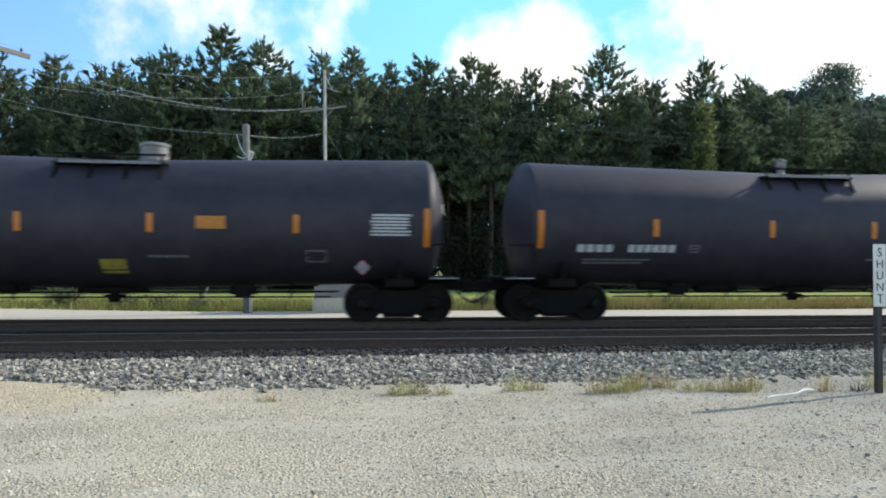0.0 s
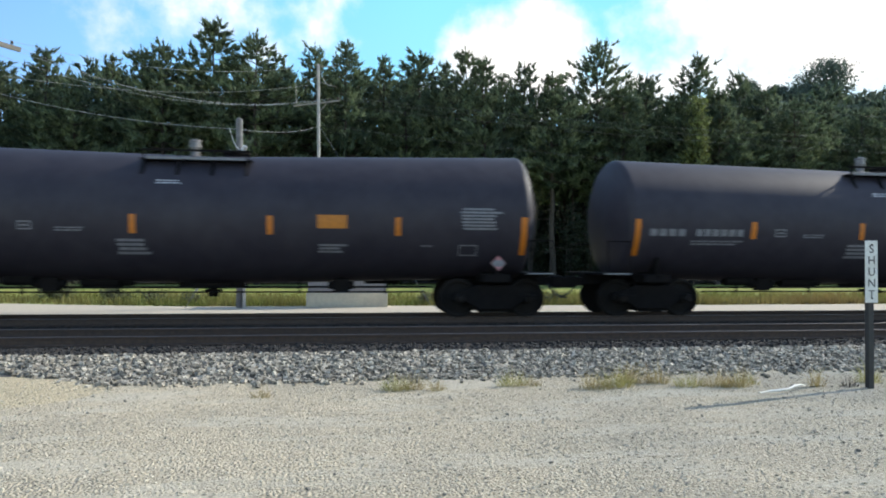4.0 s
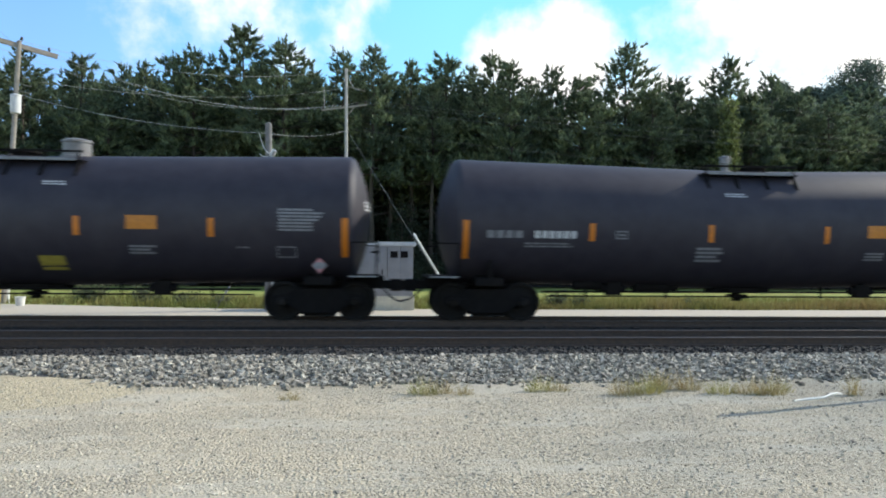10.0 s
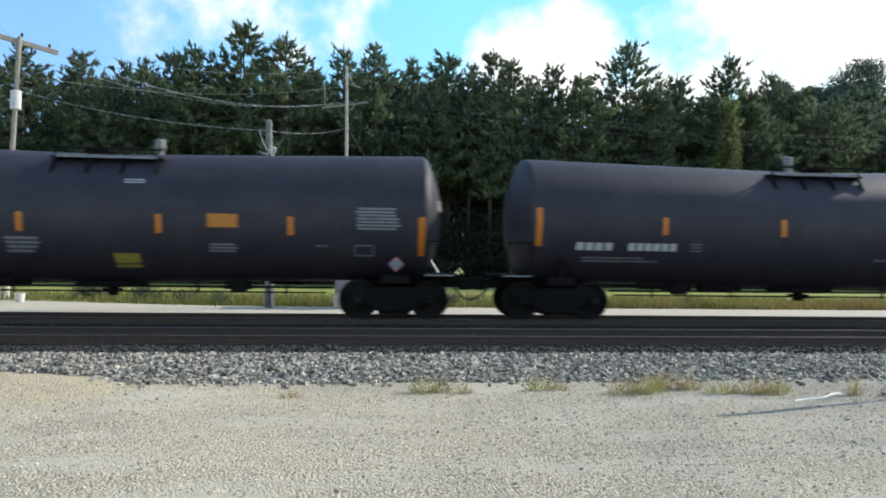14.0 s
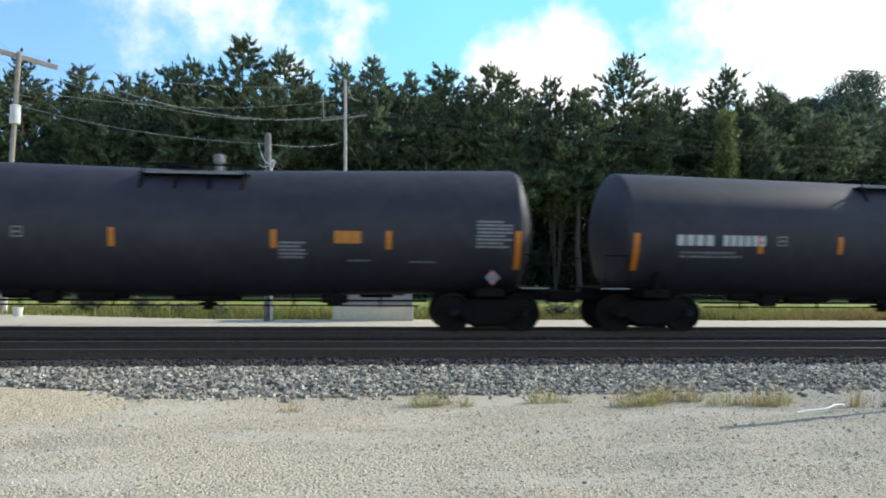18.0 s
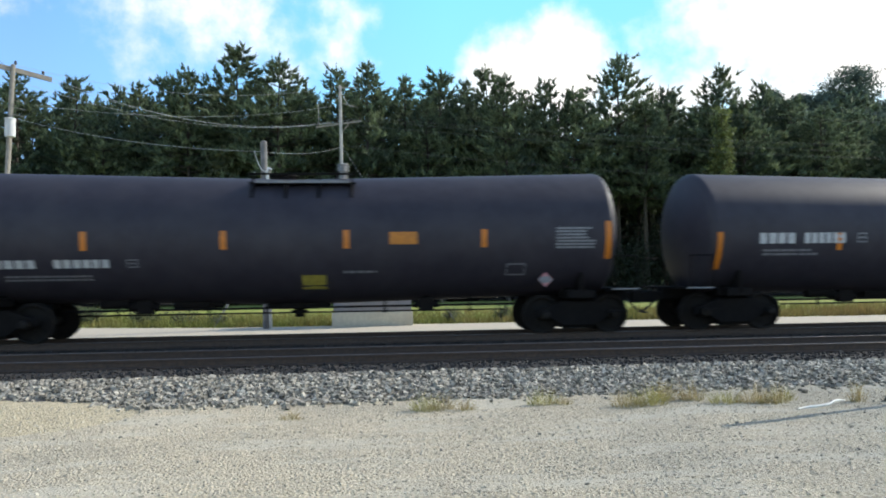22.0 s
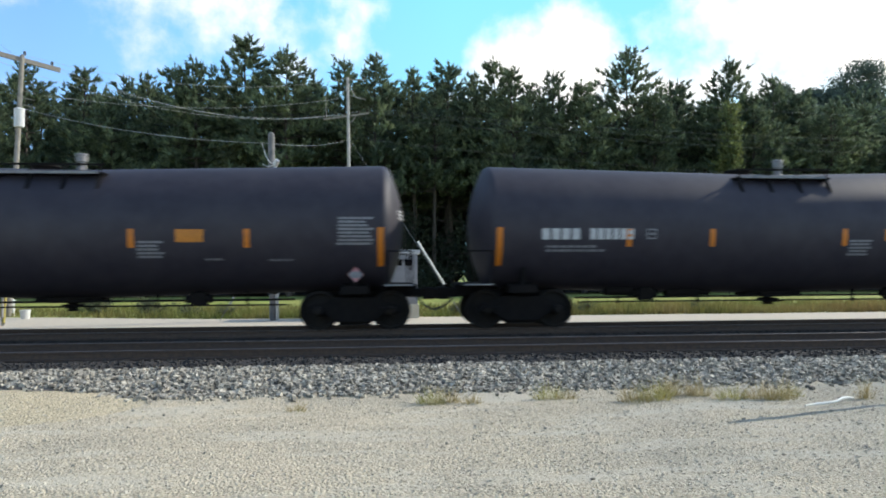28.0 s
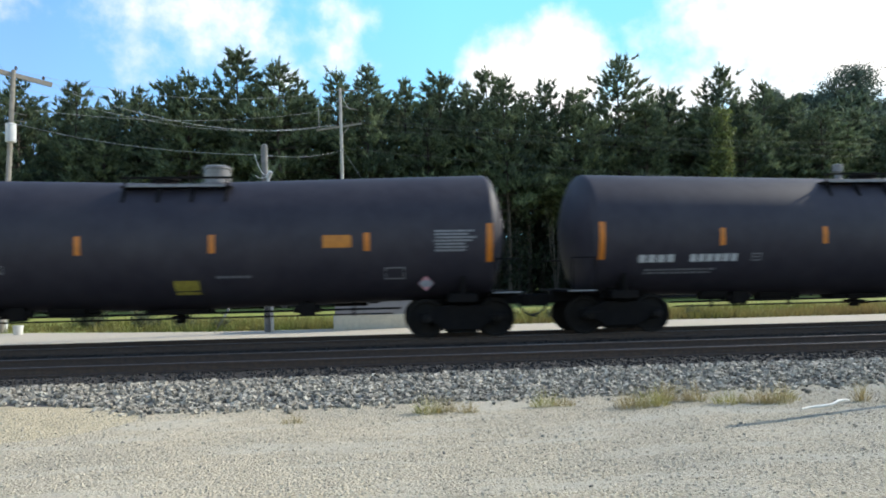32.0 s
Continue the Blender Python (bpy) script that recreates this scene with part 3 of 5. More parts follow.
def bottom_outlet():
    bm = bmesh.new()
    box(bm, -0.45, 0.45, -0.4, 0.4, -0.1, 0.05, 0.03)
    box(bm, -0.8, 0.8, -0.3, 0.3, -0.07, 0.06, 0.03)           # skid plate
    rod(bm, (0, 0, -0.1), (0, 0, -0.32), 0.13, 12)
    box(bm, -0.2, 0.2, -0.2, 0.2, -0.2, -0.14, 0.01)
    rod(bm, (0, -0.1, -0.25), (0.1, -0.9, -0.16), 0.02, 6)
    return mesh_of(bm, "bottom_outlet", M_STEEL)


def brake_gear():
    bm = bmesh.new()
    rod(bm, (-5.6, -0.45, 0.74), (5.6, -0.45, 0.76), 0.026, 6)
    rod(bm, (-5.4, -0.3, 0.62), (5.4, -0.3, 0.62), 0.02, 6)
    for x in (-4.4, -2.2, 2.2, 4.4):
        rod(bm, (x, -0.4, 0.58), (x, -0.4, 1.15), 0.03, 6)
    return mesh_of(bm, "brake_pipe", M_STEEL)


def air_reservoir():
    bm = bmesh.new()
    rod(bm, (-0.45, 0, 0), (0.45, 0, 0), 0.19, 16)
    rod(bm, (0.5, 0, 0), (0.75, 0, 0), 0.13, 12)
    box(bm, -0.5, 0.8, -0.05, 0.05, 0.1, 0.28)
    return mesh_of(bm, "air_reservoir", M_STEEL)


def brake_cylinder():
    bm = bmesh.new()
    rod(bm, (-0.32, 0, 0), (0.3, 0, 0), 0.15, 14)
    rod(bm, (0.3, 0, 0), (0.38, 0, 0), 0.17, 14)
    rod(bm, (0.38, 0, 0), (0.95, 0, -0.02), 0.03, 6)
    box(bm, -0.2, 0.2, -0.04, 0.04, 0.1, 0.34)
    return mesh_of(bm, "brake_cylinder", M_STEEL)


def control_valve():
    bm = bmesh.new()
    box(bm, -0.2, 0.2, -0.13, 0.13, -0.24, 0.1, 0.03)
    rod(bm, (-0.33, 0, -0.06), (0.33, 0, -0.06), 0.1, 12)
    box(bm, -0.06, 0.06, -0.05, 0.05, 0.08, 0.32)
    return mesh_of(bm, "control_valve", M_STEEL)


def diamond(r):
    return raw("hazard_placard", [(0, 0, -r), (r, 0, 0), (0, 0, r), (-r, 0, 0), (0, 0.012, -r), (r, 0.012, 0), (0, 0.012, r), (-r, 0.012, 0)], [(0, 1, 2, 3), (1, 0, 4, 5), (2, 1, 5, 6), (3, 2, 6, 7), (0, 3, 7, 4)], M_PINK)


def placard_core(r):
    return raw("placard_field", [(-r * 0.5, 0, -r * 0.45), (r * 0.5, 0, -r * 0.45), (r * 0.92, 0, 0), (r * 0.5, 0, r * 0.42), (-r * 0.5, 0, r * 0.42), (-r * 0.92, 0, 0)], [(0, 1, 2, 3, 4, 5)], M_GREY)


KINDS = {
    "wide": "black jacketed tank car with bold white lettering and orange reflectors",
    "low": "black tank car with small low lettering and orange reflectors",
    "thin": "black tank car with thin pale lettering and orange reflectors",
}
# each series: where its four reflectors and its orange panel sit along the shell
SERIES = {
    "wide_a": (-4.26, -1.36, 1.95, 4.6, 3.28), "wide_b": (-4.5, -2.35, 1.17, 3.95, 2.58), "wide_c": (-4.4, -1.68, 1.4, 4.13, 2.8),
    "wide_d": (-4.54, -1.85, 1.85, 4.58, 3.6), "thin": (-4.6, -1.52, 1.58, 4.62, 3.04), "low_a": (-4.76, -1.6, 1.28, 4.62, 2.65),
    "low_b": (-4.54, -1.42, 1.55, 4.9, 3.97), "low_c": (-4.54, -1.38, 2.2, 4.65, 3.92), "low_d": (-4.9, -1.69, 1.62, 4.58, 3.33),
    "low_e": (-4.63, -1.88, 1.14, 4.77, 4.06),
}
SERIES_OF = {21: "wide_d", 22: "wide_b", 27: "wide_d", 28: "wide_b", 30: "wide_c", 32: "wide_d", 33: "wide_a", 34: "wide_b", 35: "wide_c",
             17: "low_b", 18: "low_b", 19: "low_b", 20: "low_b", 36: "low_c", 37: "low_d", 38: "low_e", 39: "low_e"}
YELLOW = {-1: 0.1, 7: -0.2, 11: 0.65, 14: 0.65, 15: 0.5, 16: 0.5, 20: 0.2, 22: 0.0, 25: 0.05, 26: 0.2, 28: 0.0, 30: 0.6, 38: 0.2}
DOMED = (-1, 9, 11, 15, 20, 36, 37, 38)


def kind_of(j):
    if j in (3, 21, 22, 23, 24) or 27 <= j <= 35:
        return "wide"
    if 4 <= j <= 16 or j == 25:
        return "thin"
    return "low"


def series_of(j):
    return SERIES_OF.get(j, {"wide": "wide_a", "low": "low_a", "thin": "thin"}[kind_of(j)])


def lettering(car, kind, half, j):
    def rows(x0, x1, z0, z1, n, seed, material, name):
        """Each line of a block of small writing as a plain bar of its own."""
        r, h = random.Random(seed), (z1 - z0) / n
        for i in range(n):
            a = x0 + (x1 - x0) * r.uniform(0, 0.06)
            put(name, patches([(a, x0 + (x1 - x0) * r.uniform(0.72, 1), z0 + h * i, z0 + h * (i + 0.62))], half, -1, material, name), car)

    P = lambda rects, material, name, side=-1, label="": put(name, patches(rects, half, side, material, name), car, label=label)
    seed = 100 + j
    marks = SERIES[series_of(j)]
    xp = {3: 3.8, 23: 4.1, 27: 3.9}.get(j, marks[4])
    for side in (-1, 1):
        for x in marks[:4]:
            z = 2.26 if kind != "low" else 2.41
            put("reflector", cached(("st", kind, x, side, half), lambda: patches([(x - 0.07, x + 0.07, z - 0.22, z + 0.22)], half, side, M_ORANGE, "reflector")), car)
        for s in (-1, 1):
            x, zc = s * (half - 0.06), (2.05 if kind != "low" else 2.35)
            put("reflector", cached(("se", kind, s, side, half), lambda: patches([(x - 0.075, x + 0.075, zc - 0.47, zc + 0.47)], half, side, M_ORANGE, "reflector")), car)
        k = -side                            # seen from its own side the writing reads the same way round
        d = put("hazard_placard", cached("diamond", lambda: diamond(0.19)), car, pose(k * (6.2 if kind == "low" else 7.15), side * (1.32 if kind == "low" else 1.38), 1.38, 0, 0, 0 if side < 0 else 180), "red and white diamond placard in its holder")
        put("placard_field", cached("core", lambda: placard_core(0.19)), d, pose(0, -0.004, 0))
    if kind == "wide":
        P(glyphs(-6.71, -5.7, 2.22, 2.49, 4, seed), M_WHITE, "lettering", label="bold white lettering")
        P(glyphs(-5.5, -4.34, 2.22, 2.49, 6, seed + 1), M_WHITE, "lettering", label="bold white lettering")
        P([(-4.06, -3.8, 2.23, 2.26), (-4.06, -3.8, 2.45, 2.48), (-4.06, -4.03, 2.26, 2.45), (-3.83, -3.8, 2.26, 2.45), (-4.0, -3.86, 2.33, 2.38)], M_GREY, "lettering_box")
        P(lines(-6.6, -4.94, 1.92, 2.12, 2, seed + 2), M_GREY, "small_lettering")
        rows(marks[2] + 0.1, marks[2] + 0.78, 1.8, 2.23, 5, seed + 3, M_GREY, "stencil_line")
        P(lines(3.61, 4.15, 1.74, 1.82, 1, seed + 4), M_GREY, "small_lettering")
        P(lines(5.1, 5.8, 1.72, 1.8, 1, seed + 5), M_GREY, "small_lettering")
        P([(xp - 0.32, xp + 0.32, 2.17, 2.47)], M_PLACARD, "panel", label="faded orange rectangular panel")
        rows(6.7, 7.62, 2.1, 2.8, 8, seed + 6, M_GREY, "data_line")
    elif kind == "low":
        xf = 4.85 if j < 3 else 5.2
        P(glyphs(-6.79, -5.81, 1.79, 1.98, 4, seed), M_WHITE, "lettering", label="small white lettering")
        P(glyphs(-5.45, -4.16, 1.79, 1.98, 6, seed + 1), M_WHITE, "lettering", label="small white lettering")
        P(lines(-6.6, -4.6, 1.5, 1.66, 2, seed + 2), M_GREY, "small_lettering")
        P([(a - 3.82, b - 3.82, c, d) for a, b, c, d in ((0, 0.26, 1.79, 1.815), (0, 0.26, 1.955, 1.98), (0, 0.025, 1.815, 1.955), (0.235, 0.26, 1.815, 1.955), (0.06, 0.2, 1.87, 1.9))], M_GREY, "lettering_box")
        P([(xp - 0.34, xp + 0.34, 2.28, 2.58)], M_PLACARD, "panel", label="faded orange rectangular panel")
        rows(6.38, 7.45, 2.15, 2.7, 7, seed + 3, M_WHITE if j < 5 else M_GREY, "data_line")
        P([(xf + a, xf + b, c, d) for a, b, c, d in ((0, 0.48, 1.76, 1.79), (0, 0.48, 1.5, 1.53), (0, 0.03, 1.53, 1.76), (0.45, 0.48, 1.53, 1.76))], M_GREY, "stencil_frame")
        P(lines(1.2, 2.1, 1.6, 1.7, 1, seed + 4), M_GREY, "small_lettering")
        if j == 38:
            P(lines(-6.8, -5.6, 2.1, 2.42, 3, 5) + lines(-5.5, -4.8, 2.12, 2.42, 3, 6), M_WHITE, "sprayed_tag", label="pale sprayed letters")
    else:
        early = j < 10 or j == 25
        g0, g1, g2, g3 = (-7.43, -6.42, -6.18, -4.84) if early else (-7.24, -6.3, -6.05, -4.96)
        P(glyphs(g0, g1, 2.1, 2.28, 4, seed), M_GREY, "lettering", label="thin pale lettering")
        P(glyphs(g2, g3, 2.1, 2.28, 6, seed + 1), M_GREY if early else M_WHITE, "lettering", label="thin pale lettering")
        P(lines(-6.3, -4.8, 1.88, 2.02, 2, seed + 2), M_GREY, "small_lettering")
        P([(-4.0, -3.7, 2.1, 2.13), (-4.0, -3.7, 2.27, 2.3), (-4.0, -3.97, 2.13, 2.27), (-3.73, -3.7, 2.13, 2.27), (-3.93, -3.77, 2.18, 2.22)], M_GREY, "lettering_box")
        if early:
            P(lines(-3.2, -2.5, 2.08, 2.2, 2, seed + 3), M_GREY, "small_lettering")
        rows(-1.9, -1.1, 1.55, 1.95, 4, seed + 4, M_GREY, "stencil_line")
        rows(2.7, 3.4, 1.62, 1.85, 3, seed + 5, M_GREY, "stencil_line")
        P([(xp - 0.35, xp + 0.35, 2.2, 2.52)], M_PLACARD, "panel", label="faded orange rectangular panel")
        rows(6.16, 7.26, 2.2, 2.76, 7, seed + 6, M_GREY, "data_line")
        P([(6.14, 6.6, 1.8, 1.83), (6.14, 6.6, 1.56, 1.59), (6.14, 6.17, 1.59, 1.8), (6.57, 6.6, 1.59, 1.8)], M_GREY, "stencil_frame")
        P(lines(5.2, 5.5, 1.78, 1.84, 1, seed + 8), M_GREY, "small_lettering")
        xs = 0.74 if j in YELLOW else -1.05
        P(lines(xs, xs + 0.58, 3.22, 3.34, 2, seed + 7), M_WHITE, "small_lettering")
        if j == 15:
            P(lines(1.0, 2.2, 1.55, 2.0, 4, 3), M_GREY, "sprayed_tag", label="pale sprayed smear")
    if j in YELLOW:
        P([(YELLOW[j], YELLOW[j] + 0.58, 1.22, 1.56)], M_YELLOW, "panel", label="dull yellow panel")
    # writing on the lit head
    verts, faces = [], []
    for i in range(3):
        for a, b in ((-0.9, -0.62), (-0.58, -0.3)):
            z, n = 2.95 - i * 0.09, len(verts)
            for y, zz in ((a, z), (b, z), (b, z + 0.05), (a, z + 0.05)):
                verts.append((half + head_depth(math.hypot(y, zz - AXIS_Z)) + 0.012, y, zz))
            faces.append((n, n + 1, n + 2, n + 3))
    put("head_lettering", cached(("head", half), lambda: raw("head_lettering", verts, faces, M_WHITE)), car)


def tank_car(j):
    kind = kind_of(j)
    half, x = HALF, centre_x(j)
    car = tagged(new("tank_car"), KINDS[kind] + (", weathered" if j % 4 == 1 else ""), "tank car", "tank cars of the train")
    car["x"] = x
    reach = {1: (centre_x(j + 1) - x) / 2, -1: (x - centre_x(j - 1)) / 2}       # to the couplings at both ends
    put("tank", cached(("tank", half), lambda: tank_mesh(half)), car)
    wheels = []
    for s in (-1, 1):
        flip = 0 if s > 0 else 180
        put("stub_sill", cached("sill", stub_sill), car, pose(s * TRUCK_X, 0, 0, 0, 0, flip))
        put("coupler", cached("coupler", coupler), car, pose(s * (reach[s] - 0.78), 0, 0, 0, 0, flip))
        put("air_hose", cached("hose", air_hose), car, pose(s * (reach[s] - 0.85), 0, 0, 0, 0, flip))
        put("end_platform", cached("endp", end_platform), car, pose(s * (half + 0.42), 0, 0, 0, 0, flip))
        for side in (-1, 1):
            put("end_step", cached("step", end_step), car, pose(s * (half + 0.42), side * 1.42, 0, 0, 0, flip))
            put("platform_lip", cached(("lip", side), platform_lip), car, pose(s * (half + 0.42), 0, 0.0, 0, 0, 0 if side < 0 else 180))
            put("handrail", cached("hand", end_handrail), car, pose(s * (half + 0.42), side * 1.5, 0, 0, 0, flip))
        wheels += truck(car, s * TRUCK_X)
    put("brake_wheel", cached("bwheel", brake_wheel), car, pose(half + 0.75, 0.7, 1.75))
    zt = axis_z(0, half) + R_TANK
    turned = j in YELLOW and kind != "wide"                     # these run the other way round, valve to the rear
    dx = 0.2 if turned else (-0.15 if kind == "wide" else -0.22)
    vx = dx + (0.95 if turned else 0.4 if kind == "wide" else -0.22)
    zw = zt - 0.2
    for side in (0, 180):
        put("walkway_board", cached("wboard", walkway_board), car, pose(dx, 0, zw, 0, 0, side))
        put("walkway_rail", cached("wrail", walkway_rail), car, pose(dx, 0, zw, 0, 0, side))
        put("toe_board", cached("toe", walkway_edge), car, pose(dx, 0, zw, 0, 0, side), "pale metal toe board")
        for k in (-1.2, -0.4, 0.4, 1.2):
            put("walkway_bracket", cached("wbrk", walkway_bracket), car, pose(dx + k, 0, zw, 0, 0, side))
    for k in (-1.22, 1.22):
        put("walkway_beam", cached("wbeam", walkway_beam), car, pose(dx + k, 0, zw))
    if j in DOMED:
        put("valve_housing", cached("housing", valve_housing), car, pose(vx - 0.2, -0.1, zt), "squat weathered protective housing")
    else:
        put("relief_valve", cached("manway", manway), car, pose(vx, -0.2, zt - 0.02), "pale capped relief valve")
    put("hatch", cached("hatch", hatch), car, pose(dx - 0.6 if vx > dx else dx + 0.75, 0.1, zt - 0.02))
    put("bottom_outlet", cached("outlet", bottom_outlet), car, pose(0, 0, axis_z(0, half) - R_TANK))
    put("brake_pipe", cached("gear", brake_gear), car)
    put("air_reservoir", cached("res", air_reservoir), car, pose(4.3, 0.35, 1.0))
    put("brake_cylinder", cached("cyl", brake_cylinder), car, pose(-4.45, -0.45, 0.94))
    put("control_valve", cached("valve", control_valve), car, pose(-3.7, -0.5, 0.9))
    put("control_valve", cached("valve", control_valve), car, pose(3.25, -0.55, 0.86))
    put("air_reservoir", cached("res", air_reservoir), car, pose(-2.6, -0.3, 0.9))
    lettering(car, kind, half, j)
    return car, wheels


TRAIN = [tank_car(j) for j in CARS]


# ---- trees ----


def needle_tuft(verts, faces, c, out, size, r, n, broad=0.22):
    """A spray of narrow blades leaning outwards and up."""
    for _ in range(n):
        d = (out * r.uniform(0.3, 1.1) + Vector((r.uniform(-1, 1), r.uniform(-1, 1), r.uniform(-0.35, 1.15)))).normalized()
        side = d.cross(Vector((r.uniform(-1, 1), r.uniform(-1, 1), r.uniform(-1, 1))))
        if side.length < 0.05:
            continue
        side = side.normalized() * size * broad * r.uniform(0.7, 1.35)
        o = c + Vector((r.uniform(-1, 1), r.uniform(-1, 1), r.uniform(-0.6, 0.6))) * size * 0.5
        tip, b = o + d * size * r.uniform(0.7, 1.25), len(verts)
        mid = o + (tip - o) * 0.55
        verts.extend((tuple(o), tuple(mid - side), tuple(tip), tuple(mid + side)))
        faces.append((b, b + 1, b + 2, b + 3))


def plume(verts, faces, c, axis, length, rad, r, n):
    """An upswept shoot of needles: a slim dense core clothed in short blades that lean along it."""
    side = axis.orthogonal().normalized()
    other = axis.cross(side)
    k = len(verts)
    turn = r.uniform(0, 6.28)
    for i in range(4):
        d = (side * math.cos(turn + i * 1.571) + other * math.sin(turn + i * 1.571)) * rad * r.uniform(0.32, 0.66)
        verts.append(tuple(c + axis * length * r.uniform(0.25, 0.5) + d))
    verts.append(tuple(c - axis * length * 0.05))
    verts.append(tuple(c + axis * length * 0.92))
    for i in range(4):
        faces.append((k + 4, k + (i + 1) % 4, k + i))
        faces.append((k + 5, k + i, k + (i + 1) % 4))
    for _ in range(n):
        u, a = r.random() ** 0.8, r.uniform(0, 6.28)
        d = side * math.cos(a) + other * math.sin(a)
        o = c + axis * length * u + d * rad * 0.35 * (1.1 - u)
        way = (d * r.uniform(0.5, 1.0) * (1.15 - u) + axis * r.uniform(0.35, 0.9) + Vector((0, 0, r.uniform(-0.1, 0.3)))).normalized()
        w = way.cross(Vector((r.uniform(-1, 1), r.uniform(-1, 1), r.uniform(-1, 1))))
        if w.length < 0.05:
            continue
        w = w.normalized() * rad * r.uniform(0.12, 0.22)
        tip, k = o + way * rad * r.uniform(0.7, 1.35), len(verts)
        verts.extend((tuple(o - w), tuple(o + w), tuple(tip)))
        faces.append((k, k + 1, k + 2))


def pine_meshes(seed, h, width, base, lod, round_top):
    """Trunk with limbs, and a crown of upswept plumes along the limbs; lod 1 is full, above that coarser."""
    r = random.Random(seed)
    bm = bmesh.new()
    lean = [0.0, 0.0]
    pts = []
    for i in range(9):
        pts.append(Vector((lean[0], lean[1], h * 0.97 * i / 8)))
        lean = [lean[0] + r.uniform(-0.12, 0.12), lean[1] + r.uniform(-0.12, 0.12)]
    for i in range(8):
        rod(bm, pts[i], pts[i + 1], 0.24 * (1 - i / 8.6), 8 if lod == 1 else 5, 0.24 * (1 - (i + 1) / 8.6))

    def axis(z):
        f = min(7.999, max(0, z / (h * 0.97) * 8))
        return pts[int(f)].lerp(pts[int(f) + 1], f - int(f))

    up = Vector((0, 0, 1))
    verts, faces = [], []
    for i in range(14 if lod == 1 else 5):                      # dead lower limbs
        z, a = h * r.uniform(0.12, base), r.uniform(0, 6.28)
        rod(bm, axis(z), axis(z) + Vector((math.cos(a), math.sin(a), r.uniform(-0.3, 0.15))) * r.uniform(0.8, 2.4), 0.035, 4, 0.01)
    z = h * base
    blades = 14 if lod == 1 else 6
    while z < h * 0.96:
        f = (z / h - base) / (1 - base)
        if round_top:
            prof = 0.95 * max(0.0, 1 - f ** 1.9) ** 0.85 * (1 - 0.35 * f) + 0.03
        else:
            prof = (1 - f) ** 0.95 * (0.95 + 0.16 * math.sin(z * 1.7 + seed)) + 0.03
        k = r.randint(5, 7) if lod == 1 else r.randint(4, 5)
        a0 = r.uniform(0, 6.28)
        for i in range(k):
            a = a0 + 6.28 * i / k + r.uniform(-0.45, 0.45)
            gap = noise.noise((math.cos(a) * 1.1 + seed, math.sin(a) * 1.1, z * 0.32))      # boughs missing here, reaching out there
            if gap < -0.42 and f < 0.9:
                continue
            ln = width * prof * r.uniform(0.6, 1.2) * (1 + 0.75 * gap)
            out = Vector((math.cos(a), math.sin(a), 0))
            p0 = axis(z)
            rise = -0.1 + 0.45 * f + r.uniform(-0.12, 0.25)
            p1 = p0 + out * ln + Vector((0, 0, ln * rise))
            if lod == 1 or i == 0:
                rod(bm, p0, p0.lerp(p1, 0.9), 0.05 * (1.1 - f), 4 if lod == 1 else 3, 0.015)
            m = max(1, int(ln / (0.34 * lod) + 0.9))
            for j in range(m):
                u = 1.0 - 0.72 * (j + 0.4 * r.random()) / m
                spread = 0.42 * (1.1 - 0.7 * f)
                c = p0.lerp(p1, u) + Vector((r.uniform(-1, 1), r.uniform(-1, 1), r.uniform(-0.5, 0.5))) * spread
                way = (out * r.uniform(0.1, 1.0) + up * r.uniform(0.25, 1.1) + Vector((r.uniform(-0.4, 0.4), r.uniform(-0.4, 0.4), 0))).normalized()
                plume(verts, faces, c, way, r.uniform(0.34, 0.7) * (1.15 - 0.4 * f) * lod ** 0.6, r.uniform(0.22, 0.34) * (1.15 - 0.35 * f) * lod ** 0.6, r, blades)
        z += r.uniform(0.42, 0.62) * (1.1 - 0.35 * f) * lod ** 0.5
    top = axis(h * 0.97)
    plume(verts, faces, top - up * 0.9, up, 1.3, 0.24, r, blades * 2)                        # the leader and its side shoots
    for i in range(9):
        d, low = Vector((math.cos(i * 2.4 + seed), math.sin(i * 2.4 + seed), 0)), 0.6 + 0.16 * i
        plume(verts, faces, top - up * low + d * 0.24 * low, (up + d * 0.25).normalized(), r.uniform(0.4, 0.7), 0.24, r, blades)
    return mesh_of(bm, "trunk", M_BARK), raw("crown", verts, faces, M_NEEDLE)


PINES = [pine_meshes(11, 19, 4.0, 0.4, 1, False), pine_meshes(12, 19, 3.6, 0.46, 1, False), pine_meshes(13, 19, 3.5, 0.42, 1, True),
         pine_meshes(14, 19, 3.3, 0.48, 1, False), pine_meshes(15, 19, 3.5, 0.42, 1, True), pine_meshes(16, 19, 3.3, 0.5, 1, True)]
DEEP_PINES = [pine_meshes(21 + i, 19, 3.9, 0.42, 2.1, i % 2 == 0) for i in range(4)]


def pine(x, y, top, kind, wide=1.0, label="dark green pine at the edge of the wood", meshes=PINES):
    t = tagged(new("pine_tree"), label, "tree", "pines of the wood")
    s = top / 19.0
    t.matrix_basis = Matrix.Translation((x, y, -0.1)) @ Matrix.Rotation(RND.uniform(0, 6.28), 4, "Z") @ Matrix.Diagonal((s * wide, s * wide, s, 1))
    put("trunk", meshes[kind][0], t)
    put("crown", meshes[kind][1], t)


